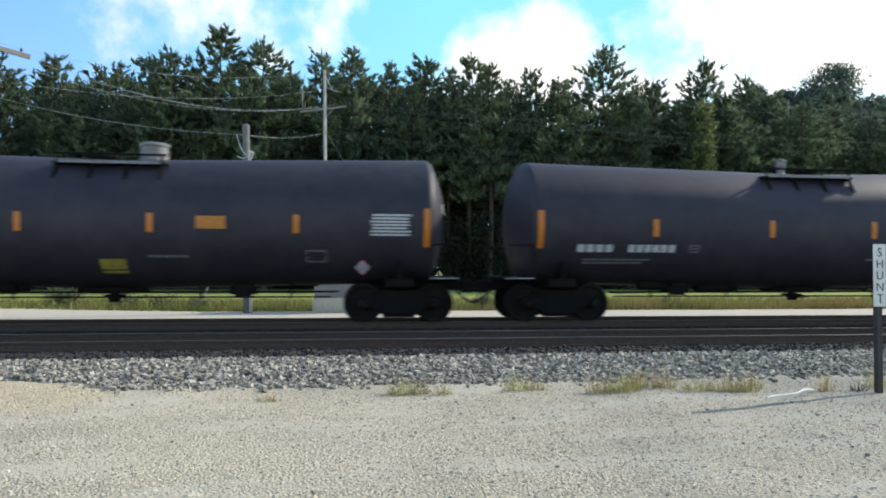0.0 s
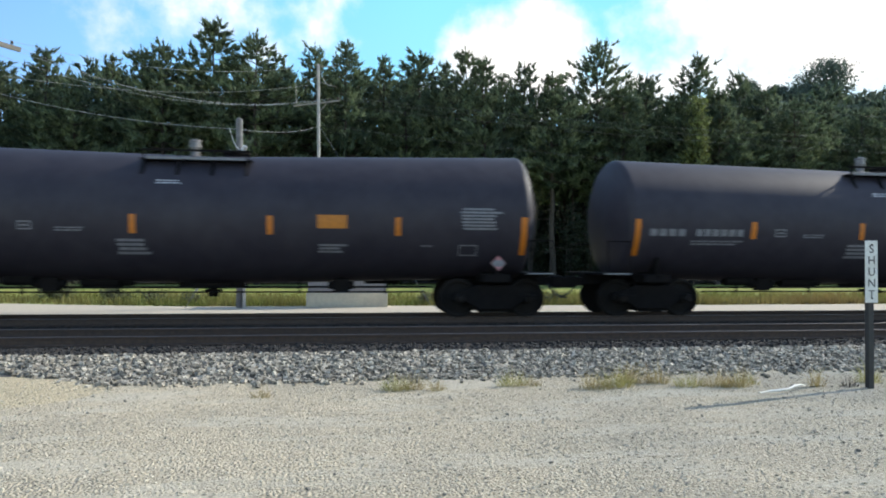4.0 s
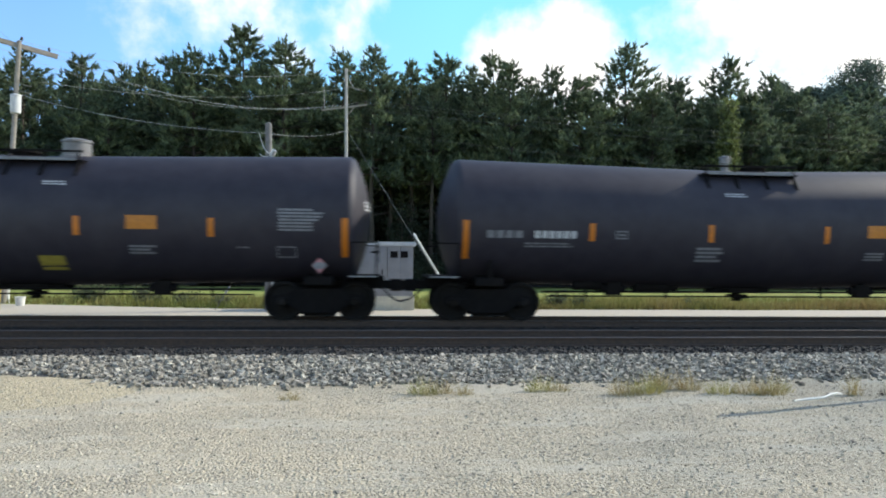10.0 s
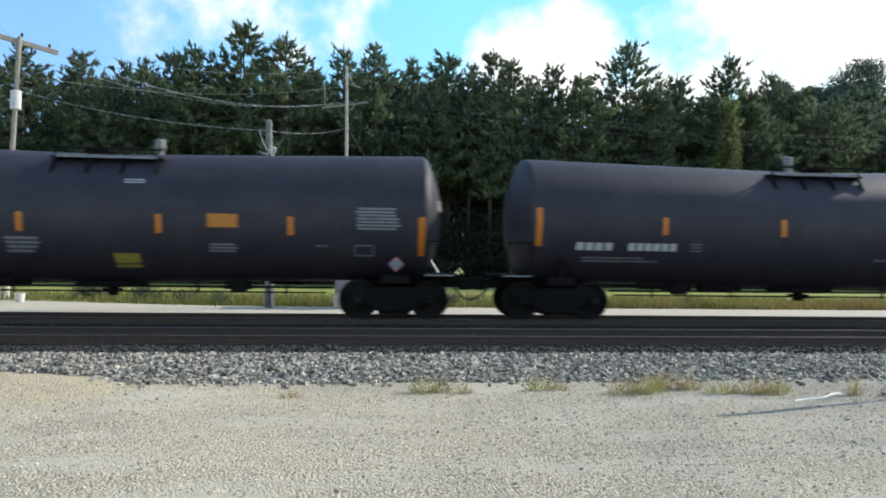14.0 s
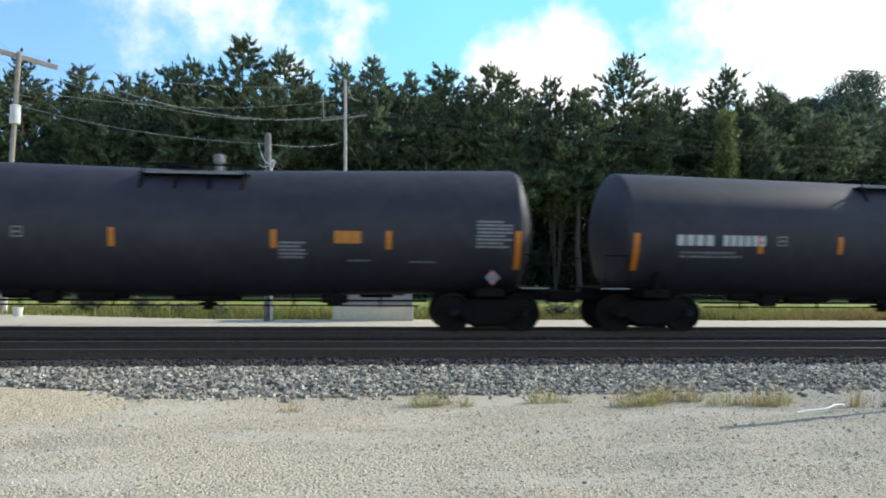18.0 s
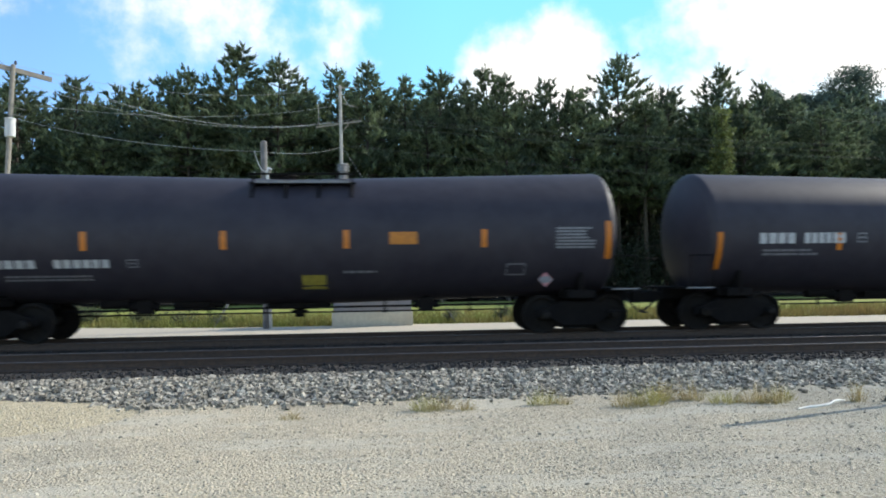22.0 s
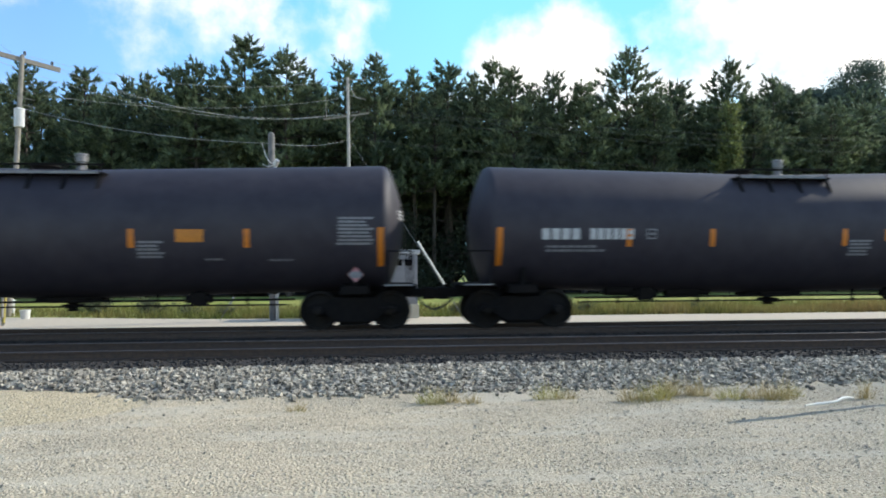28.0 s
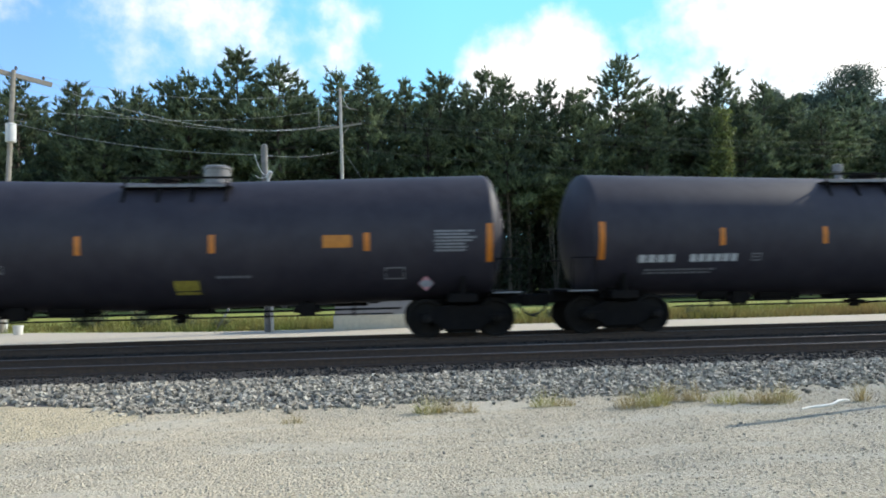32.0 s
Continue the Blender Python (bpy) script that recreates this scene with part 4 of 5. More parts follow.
# the front row: (place along the edge and height as they stand 55 m off, shape, width)
FRONT = ((-30.5, 17.0, 0, 1.0), (-27.3, 18.3, 1, 1.0), (-23.3, 18.1, 0, 0.9), (-20.9, 15.9, 3, 1.0), (-18.6, 17.6, 1, 0.8), (-16.4, 18.3, 5, 0.8), (-14.5, 18.9, 3, 0.9),
         (-12.6, 16.8, 1, 0.9), (-10.7, 20.8, 0, 1.05), (-8.9, 17.8, 5, 0.8), (-7.4, 20.0, 5, 0.9), (-5.3, 17.6, 3, 1.1), (-3.2, 19.3, 2, 0.7), (-0.6, 19.6, 1, 0.85), (1.0, 17.2, 3, 1.0),
         (2.5, 18.4, 1, 0.8), (4.1, 16.9, 5, 0.8), (5.5, 19.1, 3, 1.1), (7.2, 18.2, 1, 0.8), (8.9, 19.4, 5, 0.8), (10.7, 18.8, 0, 0.75), (12.4, 17.4, 1, 0.9), (14.2, 18.5, 2, 0.7),
         (16.5, 17.7, 3, 1.0), (18.2, 15.9, 1, 0.8), (20.2, 20.6, 2, 0.85), (22.4, 16.6, 5, 0.9), (24.9, 17.9, 2, 0.85), (27.0, 16.2, 1, 0.9), (29.2, 19.9, 5, 0.85), (31.0, 17.0, 3, 1.0),
         (33.0, 18.6, 2, 0.7), (35.4, 17.0, 0, 1.0), (38.2, 16.4, 2, 1.0), (41.0, 16.0, 0, 1.1), (44.5, 15.6, 2, 1.0), (48.0, 16.4, 4, 1.0), (52.0, 15.8, 0, 1.0))
for i, (x, z, kind, wide) in enumerate(FRONT):
    k = 0.94 + 0.13 * ((i * 37) % 10) / 10
    pine(x * k, 55 * k, 1.75 + (z - 1.75) * k + 0.1, kind, wide * 1.28)
# deeper rows, lower against the sky
for row, (y, low) in enumerate(((60.5, 0.95), (65.5, 0.94), (71, 0.92))):
    x = -58.0 - row * 3
    while x < 82:
        z = 1.75 + 16.6 * (y / 55) * low * RND.uniform(0.86, 1.0)
        pine(x, y + RND.uniform(-1.5, 1.5), z, RND.randrange(4), 1.15, "dark pine standing deeper in the wood", DEEP_PINES)
        x += RND.uniform(2.9, 4.4)
# one lit, open-crowned tree and low growth at the wood's edge
def bush(x, y, h, w, seed, material, name, label, low=0.35, dense=26):
    r = random.Random(seed)
    t = tagged(new(name), label, "bush" if h < 6 else "tree", "growth at the wood's edge")
    t.location = (x, y, -0.08)
    verts, faces = [], []
    for _ in range(7):
        bm = bmesh.new()
        a, e = r.uniform(0, 6.28), r.uniform(0.5, 1.0)
        tip = Vector((math.cos(a) * w * e * 0.7, math.sin(a) * w * e * 0.7, h * r.uniform(0.6, 0.98)))
        rod(bm, (0, 0, 0), tip, 0.05, 5, 0.012)
        put("stem", mesh_of(bm, "stem", M_BARK), t)
        for _ in range(int(dense * h)):
            c = tip * r.uniform(low, 1.02) + Vector((r.gauss(0, 0.7), r.gauss(0, 0.7), r.gauss(0, 0.5))) * w * 0.34
            needle_tuft(verts, faces, c, Vector((0, 0, 0.2)), min(0.3, 0.16 * h), r, 3)
    put("foliage", raw("foliage", verts, faces, material), t)


M_SAPLING = mat("sapling_leaf", (0.075, 0.09, 0.045), (0.12, 0.13, 0.06), rough=0.75, scale=0.8, spread=0.4, thin=0.4)
M_LITLEAF = mat("yellow_green_leaf", (0.095, 0.125, 0.045), (0.15, 0.17, 0.055), rough=0.75, scale=0.8, spread=0.4, thin=0.4)
bush(25.4, 48.3, 14.6, 1.1, 3, M_LITLEAF, "slender_tree", "slender yellow-green tree before the dark pines", 0.6, 15)
bush(-17.9, 52.5, 10.0, 1.4, 4, M_SAPLING, "slender_tree", "thin light-leaved sapling before the dark pines", 0.78, 8)
bush(-10.4, 52.5, 11.8, 1.9, 5, M_SAPLING, "slender_tree", "thin light-leaved sapling before the dark pines", 0.86, 9)
bush(-5.1, 52.5, 10.5, 1.2, 6, M_SAPLING, "slender_tree", "thin light-leaved sapling before the dark pines", 0.8, 6)
bush(13.9, 52.5, 11.6, 1.4, 8, M_SAPLING, "slender_tree", "thin light-leaved sapling before the dark pines", 0.7, 8)
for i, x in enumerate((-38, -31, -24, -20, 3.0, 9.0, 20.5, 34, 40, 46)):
    bush(x, 50 + (i * 7) % 4, 2.2 + (i * 5) % 4 * 0.7, 1.9, 20 + i, M_SHADELEAF, "edge_bush", "leafy bush at the wood's edge, shade put into its leaf colour")
for i in range(19):                                     # a closed shrub layer under the first pines; shade put into leaf colour
    bush(-27 + i * 3.1 + (i * 3) % 4 * 0.3, 52.2 + (i * 5) % 3, 5.2 + (i * 7) % 5 * 0.55, 2.3, 60 + i, M_SHADELEAF, "edge_bush", "tall shrub under the first pines, leaves coloured near-black for shade", 0.15, 16)

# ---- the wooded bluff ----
# distance haze put into the leaf colour: paler and bluer
M_HAZEDLEAF = mat("haze_paled_broadleaf", (0.095, 0.13, 0.112), (0.135, 0.17, 0.128), rough=0.9, scale=0.15, spread=0.3, thin=0.3, gloss=0.1)
def crowns(name, spots, n, size, material, label, kind):
    r = random.Random(31)
    verts, faces = [], []
    for x, y, z, w, h in spots:
        for _ in range(n):
            a, e, u = r.uniform(0, 6.28), math.sqrt(r.random()), r.uniform(-1, 1)
            f = math.sqrt(max(0, 1 - u * u))
            c = Vector((x + math.cos(a) * e * w * f, y + math.sin(a) * e * w * f, z + h * u))
            needle_tuft(verts, faces, c, Vector((0, 0, 0.3)), size * r.uniform(0.7, 1.3), r, 2)
    return tagged(new(name, raw(name, verts, faces, material)), label, "woods", kind=kind)


spots = []
for _ in range(420):
    x, y = RND.uniform(38, 210), RND.uniform(100, 190)
    spots.append((x, y, hill_z(x, y) + RND.uniform(1.0, 3.2), RND.uniform(3, 5), RND.uniform(3, 4.5)))
for _ in range(110):
    x, y = RND.uniform(78, 150), RND.uniform(138, 156)
    spots.append((x, y, hill_z(x, y) + RND.uniform(2.0, 4.4), RND.uniform(2.5, 4), RND.uniform(2.5, 3.5)))
for _ in range(60):
    x, y = RND.uniform(90, 126), RND.uniform(146, 153)
    spots.append((x, y, hill_z(x, y) + RND.uniform(4.0, 7.0), RND.uniform(2, 3.2), RND.uniform(2, 3)))
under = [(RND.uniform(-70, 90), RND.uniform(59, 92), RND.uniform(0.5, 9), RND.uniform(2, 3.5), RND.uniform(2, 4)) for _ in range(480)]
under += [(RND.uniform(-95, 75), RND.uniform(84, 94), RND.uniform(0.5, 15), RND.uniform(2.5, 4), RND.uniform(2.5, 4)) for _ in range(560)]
# darkness between the trunks is carried by the undergrowth's leaf colour
crowns("undergrowth", under, 60, 0.95, M_SHADELEAF, "undergrowth filling the wood between the trunks, leaves darkened for shade", "stuff")
crowns("far_woods", spots, 62, 1.3, M_HAZEDLEAF, "broadleaf woods covering the bluff, leaf colour paled for distance haze", "stuff")


def oak(x, y, z, h, wide=1.0, low=0.5):
    t = tagged(new("oak_tree"), "large round-crowned tree on the ridge of the bluff", "tree")
    t.location = (x, y, z)
    bm = bmesh.new()
    rod(bm, (0, 0, -1.0), (0, 0, h * 0.5), 0.5, 8, 0.3)
    r = random.Random(9)
    verts, faces = [], []
    for i in range(16):
        a, u = i * 2.4, r.uniform(low, 0.94)
        c = Vector((math.cos(a) * wide * h * 0.5 * (1.12 - u), math.sin(a) * wide * h * 0.5 * (1.12 - u), h * u))
        rod(bm, (0, 0, h * 0.35), c, 0.14, 5, 0.04)
        for _ in range(150):
            needle_tuft(verts, faces, c + Vector((r.gauss(0, 1), r.gauss(0, 1), r.gauss(0, 0.6))) * h * 0.085 * wide, Vector((0, 0, 0.2)), 0.7, r, 3)
    put("trunk", mesh_of(bm, "trunk", M_BARK), t)
    # ridge crowns take the same haze-paled leaf colour
    put("crown", raw("crown", verts, faces, M_HAZEDLEAF), t)


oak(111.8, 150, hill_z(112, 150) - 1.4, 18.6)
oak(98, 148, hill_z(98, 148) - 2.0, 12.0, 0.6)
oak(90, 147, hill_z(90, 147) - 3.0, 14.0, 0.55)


# ---- clouds: a far sheet of sky behind everything ----
def clouds():
    na, ne, dist = 80, 30, 2600.0
    verts, uvs = [], []
    for j in range(ne):
        for i in range(na):
            az, el = radians(-60 + 135 * i / (na - 1)), radians(-1 + 28 * j / (ne - 1))
            verts.append((dist * math.sin(az) * math.cos(el), dist * math.cos(az) * math.cos(el), dist * math.sin(el)))
            uvs.append((math.degrees(az) / 10, math.degrees(el) / 10))
    faces = [(j * na + i + 1, j * na + i, (j + 1) * na + i, (j + 1) * na + i + 1) for j in range(ne - 1) for i in range(na - 1)]
    m = bpy.data.materials.new("cloud")
    m.use_nodes = True
    nt = m.node_tree
    n, l = nt.nodes, nt.links
    n.remove(n["Principled BSDF"])
    uv = n.new("ShaderNodeUVMap")
    warp = n.new("ShaderNodeTexNoise")
    warp.inputs["Scale"].default_value = 2.2
    warp.inputs["Detail"].default_value = 7
    warp.inputs["Roughness"].default_value = 0.55
    l.new(uv.outputs[0], warp.inputs["Vector"])
    total = None
    # middle (azimuth, elevation), half-widths, in tens of degrees, and density
    for u, v, a, b, k in ((3.55, 1.75, 1.35, 0.75, 1.6), (2.45, 1.35, 0.55, 0.5, 1.4), (1.16, 1.64, 0.42, 0.36, 1.9), (1.62, 1.68, 0.4, 0.42, 1.9), (1.7, 1.3, 0.8, 0.28, 1.2), (0.6, 1.35, 0.7, 0.22, 0.7), (-1.35, 2.06, 1.0, 0.48, 1.1), (-3.2, 2.2, 1.0, 0.5, 0.75), (-0.32, 2.02, 0.4, 0.42, 1.0), (-0.7, 1.65, 0.5, 0.25, 0.6), (-2.4, 2.35, 0.9, 0.3, 0.8), (-3.6, 1.3, 1.6, 0.3, 0.5), (6.0, 1.4, 1.3, 0.8, 1.3), (-5.0, 2.0, 0.8, 0.4, 0.9)):
        mp = n.new("ShaderNodeMapping")
        mp.inputs["Location"].default_value = (-u / a, -v / b, 0)
        mp.inputs["Scale"].default_value = (1 / a, 1 / b, 0)
        l.new(uv.outputs[0], mp.inputs["Vector"])
        ln = n.new("ShaderNodeVectorMath")
        ln.operation = "LENGTH"
        l.new(mp.outputs[0], ln.inputs[0])
        mr = n.new("ShaderNodeMapRange")
        mr.inputs["From Min"].default_value, mr.inputs["From Max"].default_value = 1.5, 0.2
        mr.inputs["To Max"].default_value = k
        l.new(ln.outputs["Value"], mr.inputs["Value"])
        if total is None:
            total = mr.outputs["Result"]
        else:
            mx = n.new("ShaderNodeMath")
            mx.operation = "MAXIMUM"
            l.new(total, mx.inputs[0])
            l.new(mr.outputs["Result"], mx.inputs[1])
            total = mx.outputs[0]
    ad = n.new("ShaderNodeMath")
    ad.operation = "MULTIPLY_ADD"
    l.new(warp.outputs["Fac"], ad.inputs[0])
    ad.inputs[1].default_value = 2.4
    ad.inputs[2].default_value = -1.55
    sm = n.new("ShaderNodeMath")
    sm.operation = "ADD"
    l.new(total, sm.inputs[0])
    l.new(ad.outputs[0], sm.inputs[1])
    rp = n.new("ShaderNodeMapRange")
    rp.interpolation_type = "SMOOTHSTEP"
    rp.inputs["From Min"].default_value, rp.inputs["From Max"].default_value = 0.0, 1.05
    l.new(sm.outputs[0], rp.inputs["Value"])
    em = n.new("ShaderNodeEmission")
    em.inputs["Color"].default_value = (1.0, 0.985, 0.97, 1)
    em.inputs["Strength"].default_value = 1.15
    tr = n.new("ShaderNodeEmission")                    # the clear sky between the clouds, paler to one side and towards the horizon
    su, fu, fv, c1, c2 = (n.new("ShaderNode" + k) for k in ("SeparateXYZ", "MapRange", "MapRange", "MixRGB", "MixRGB"))
    l.new(uv.outputs[0], su.inputs[0])
    l.new(su.outputs["X"], fu.inputs["Value"])
    l.new(su.outputs["Y"], fv.inputs["Value"])
    fu.inputs["From Min"].default_value, fu.inputs["From Max"].default_value = -2.6, 0.6
    fv.inputs["From Min"].default_value, fv.inputs["From Max"].default_value, fv.inputs["To Max"].default_value = 2.4, 1.0, 0.35
    c1.inputs["Color1"].default_value, c1.inputs["Color2"].default_value = (0.2, 0.47, 1.08, 1), (0.27, 0.8, 1.2, 1)
    c2.inputs["Color2"].default_value = (0.6, 1.0, 1.2, 1)
    l.new(fu.outputs["Result"], c1.inputs["Fac"])
    l.new(fv.outputs["Result"], c2.inputs["Fac"])
    l.new(c1.outputs["Color"], c2.inputs["Color1"])
    l.new(c2.outputs["Color"], tr.inputs["Color"])
    ms = n.new("ShaderNodeMixShader")
    l.new(rp.outputs["Result"], ms.inputs["Fac"])
    l.new(tr.outputs[0], ms.inputs[1])
    l.new(em.outputs[0], ms.inputs[2])
    l.new(ms.outputs[0], n["Material Output"].inputs["Surface"])
    me = raw("clouds", verts, faces, m, True)
    layer = me.uv_layers.new(name="UVMap")
    for lp in me.loops:
        layer.data[lp.index].uv = uvs[lp.vertex_index]
    tagged(put("backdrop_clouds", me), "blue summer sky with white clouds", "sky", kind="structure")


clouds()


# ---- poles and wires ----
def pole_shaft(name, a, b, r0, r1, material):
    bm = bmesh.new()
    rod(bm, a, b, r0, 14, r1)
    rod(bm, b, Vector(b) + Vector((0, 0, 0.05)), r1, 14, r1 * 0.5)
    return mesh_of(bm, name, material, False)


def bar(bm, a, b, w, h):
    a, b = Vector(a), Vector(b)
    q = (b - a).to_track_quat("X", "Z").to_matrix().to_4x4()
    m = Matrix.Translation((a + b) / 2) @ q @ Matrix.Diagonal(((b - a).length, w, h, 1))
    bmesh.ops.create_cube(bm, size=1, matrix=m)


def one(make, *args, material=None, name="piece", smooth=False):
    bm = bmesh.new()
    make(bm, *args)
    return mesh_of(bm, name, material, smooth)


def insulator_mesh():
    bm = bmesh.new()
    lathe_y(bm, ((0, 0.02), (0.05, 0.02), (0.06, 0.06), (0.1, 0.065), (0.11, 0.04), (0.15, 0.055), (0.19, 0.03)), 12)
    bmesh.ops.transform(bm, matrix=Matrix.Rotation(math.pi / 2, 4, "X"), verts=bm.verts)
    return mesh_of(bm, "insulator", M_FENCE)


INSUL = insulator_mesh()

p = tagged(new("utility_pole"), "weathered wooden utility pole with a tilted crossarm and a transformer", "pole", "utility poles")
p.location = (-15.42, 30, 0)
put("shaft", pole_shaft("shaft", (-0.15, 0, -0.2), (0.26, 0, 10.95), 0.12, 0.09, M_POLE), p)
put("crossarm", one(bar, (-1.25, -1.0, 11.0), (1.4, 0.9, 10.62), 0.12, 0.19, material=M_POLE, name="crossarm"), p)
for s, x in enumerate((-1.25, 0.17, 1.0)):
    put("insulator", INSUL, p, pose(x + 0.12, x * 0.74, 10.9 - 0.14 * x + (0.12 if s == 1 else 0.0)))
bm = bmesh.new()
lathe_y(bm, ((-0.4, 0.05), (-0.38, 0.2), (0.32, 0.2), (0.34, 0.22), (0.38, 0.2), (0.42, 0.08)), 20)
bmesh.ops.transform(bm, matrix=Matrix.Rotation(math.pi / 2, 4, "X"), verts=bm.verts)
can = put("transformer", mesh_of(bm, "transformer", M_CABIN), p, pose(0.38, -0.4, 8.22), "pale grey transformer can")
put("bracket", one(box, -0.06, 0.06, 0.15, 0.35, -0.25, 0.25, material=M_STEEL, name="bracket"), can)
for z in (9.5, 9.2, 8.9):
    put("wire_bracket", one(bar, (0.1, -0.05, z), (0.75, 0.1, z - 0.12), 0.03, 0.03, material=M_POLE, name="wire_bracket"), p)

p = tagged(new("utility_pole"), "thin grey utility pole with brackets and looped jumper wires", "pole", "utility poles")
p.location = (-2.0, 40, 0)
put("shaft", pole_shaft("shaft", (0.12, 0, -0.2), (-0.04, 0, 13.1), 0.115, 0.085, M_PALE), p)
put("crossarm", one(bar, (-1.45, 0, 10.65), (1.2, 0, 11.05), 0.08, 0.1, material=M_POLE, name="crossarm"), p)
put("crossarm", one(bar, (-0.1, 0, 13.0), (1.0, 0, 13.02), 0.06, 0.07, material=M_POLE, name="crossarm"), p)
put("brace", one(bar, (-0.02, 0, 10.3), (0.45, 0, 10.85), 0.05, 0.05, material=M_POLE, name="brace"), p)
put("wire_bracket", one(bar, (0.02, 0, 12.1), (1.0, 0, 11.85), 0.05, 0.05, material=M_POLE, name="wire_bracket"), p)
for x, z in ((-1.35, 10.7), (-0.7, 10.8), (0.6, 10.98), (1.1, 11.06), (0.9, 13.05)):
    put("insulator", INSUL, p, pose(x, 0, z))


def cable(name, a, b, sag, r, material, label, parent=None, n=16, level="wire"):
    a, b = Vector(a), Vector(b)
    r *= 0.75
    pts = [a.lerp(b, i / n) - Vector((0, 0, 4 * sag * (i / n) * (1 - i / n))) for i in range(n + 1)]
    verts, faces = [], []
    for i, q in enumerate(pts):
        d = (pts[min(i + 1, n)] - pts[max(i - 1, 0)]).normalized()
        s = d.cross(Vector((0, 0, 1))).normalized() if abs(d.z) < 0.95 else Vector((1, 0, 0))
        u = s.cross(d)
        for k in range(5):
            t = 2 * math.pi * k / 5
            verts.append(tuple(q + s * r * math.cos(t) + u * r * math.sin(t)))
    for i in range(n):
        faces += [(5 * i + k, 5 * i + (k + 1) % 5, 5 * i + 5 + (k + 1) % 5, 5 * i + 5 + k) for k in range(5)]
    ob = put(name, raw(name, verts, faces, material, True), parent)
    return ob if parent else tagged(ob, label, "wire", "overhead wires")


# jumper loops on the second pole
for x0, z0, x1, z1 in ((-1.3, 12.0, -1.25, 10.8), (0.0, 12.9, 0.75, 11.9), (-0.05, 12.6, -0.75, 12.3)):
    cable("jumper", (x0, -0.1, z0), (x1, -0.1, z1), 0.35, 0.022, M_PALE, "", p, 8)

PA, PB, PC = Vector((-15.2, 30, 0)), Vector((-2.0, 40, 0)), Vector((66.0, 47, 0))
for ax, az, bx, bz, sag in ((-1.25, 10.75, -1.35, 10.85, 1.1), (0.65, 10.7, -0.7, 10.95, 1.0), (1.15, 10.7, 0.6, 11.15, 1.2), (0.0, 11.0, 0.0, 13.1, 0.9), (0.7, 9.4, 0.0, 12.0, 0.6)):
    cable("overhead_wire", PA + Vector((ax, ax * 0.74, az)), PB + Vector((bx, 0, bz)), sag, 0.009, M_ALU, "sagging bare overhead wire between poles")
for bx, bz, cz, sag in ((-0.7, 10.95, 10.4, 1.0), (0.6, 11.15, 11.0, 1.0), (1.1, 11.25, 11.6, 0.9), (0.9, 13.2, 12.9, 0.9), (0.0, 9.6, 8.4, 1.2)):
    cable("overhead_wire", PB + Vector((bx, 0, bz)), PC + Vector((bx, 0, cz)), sag, 0.009, M_WIRE, "dark overhead wire running past the pines")
cable("overhead_wire", PA + Vector((0.1, -0.1, 8.7)), (-4.15, 25.45, 6.5), 0.3, 0.01, M_ALU, "low service wire to the short pole")
cable("overhead_wire", (-4.05, 25.5, 6.5), PB + Vector((0, 0, 9.5)), 0.2, 0.01, M_ALU, "low service wire to the short pole")
for k in (0.0, 0.5):
    cable("overhead_wire", PA + Vector((-0.6 + k, 0, 10.8)), (-10.0 + k, -6.0, 13.5), 0.8, 0.008, M_WIRE, "thin wire leading over the lot")

# the short pole beside the road
p = tagged(new("short_pole"), "short grey wooden pole with a pale conduit strapped to it", "pole", "utility poles")
p.location = (-4.0, 25.45, 0)
put("shaft", pole_shaft("shaft", (0, 0, -0.2), (-0.1, 0, 6.85), 0.14, 0.12, M_GREYWOOD), p)
put("conduit", one(rod, (0.16, -0.12, 0.0), (0.06, -0.12, 5.7), 0.06, 10, material=M_ALU, name="conduit"), p, label="grey metal conduit")
put("conduit_head", one(rod, (0.07, -0.12, 5.65), (0.16, -0.2, 5.85), 0.09, 10, material=M_ALU, name="conduit_head"), p)
for z in (1.2, 3.0, 4.8):
    put("strap", one(rod, (-0.01, 0, z - 0.02), (-0.01, 0, z + 0.02), 0.19, 14, material=M_ALU, name="strap"), p)
cable("drip_loop", (0.12, -0.2, 5.85), (-0.42, -0.1, 6.5), 0.36, 0.022, M_CABIN, "", p, 12)
cable("drip_loop", (0.12, -0.2, 5.8), (-0.4, -0.1, 5.72), 0.14, 0.02, M_CABIN, "", p, 10)
g = tagged(put("guy_wire", one(rod, (-4.12, 25.4, 3.1), (-5.9, 25.4, 0.0), 0.012, 6, material=M_WIRE, name="guy_wire")), "taut guy wire with a pale guard beside the short pole", "guy wire")
put("guard", one(rod, (-4.42, 25.38, 2.57), (-5.55, 25.38, 0.6), 0.04, 8, material=M_PALE, name="guard"), g, label="pale plastic guy guard")
g = tagged(put("guy_wire", one(rod, (-1.95, 39.8, 9.5), (3.1, 26.9, 0.0), 0.012, 6, material=M_WIRE, name="guy_wire")), "long guy wire with a white guard beside the equipment cabin", "guy wire")
put("guard", one(rod, (1.36, 27.0, 2.95), (2.4, 26.95, 1.25), 0.045, 8, material=M_SIGN, name="guard"), g, label="white plastic guy guard")
g = tagged(put("guy_wire", one(rod, (-15.1, 29.6, 7.5), (-12.6, 24.0, 0.0), 0.012, 6, material=M_WIRE, name="guy_wire")), "guy wire with a yellow guard at the transformer pole", "guy wire")
put("guard", one(rod, (-13.6, 26.2, 2.9), (-12.65, 24.1, 0.1), 0.045, 8, material=M_YELLOW, name="guard"), g, label="yellow plastic guy guard")
mk = tagged(new("marker_post"), "thin pale post with a red box at the roadside", "post")
mk.location = (-12.75, 24.2, 0)
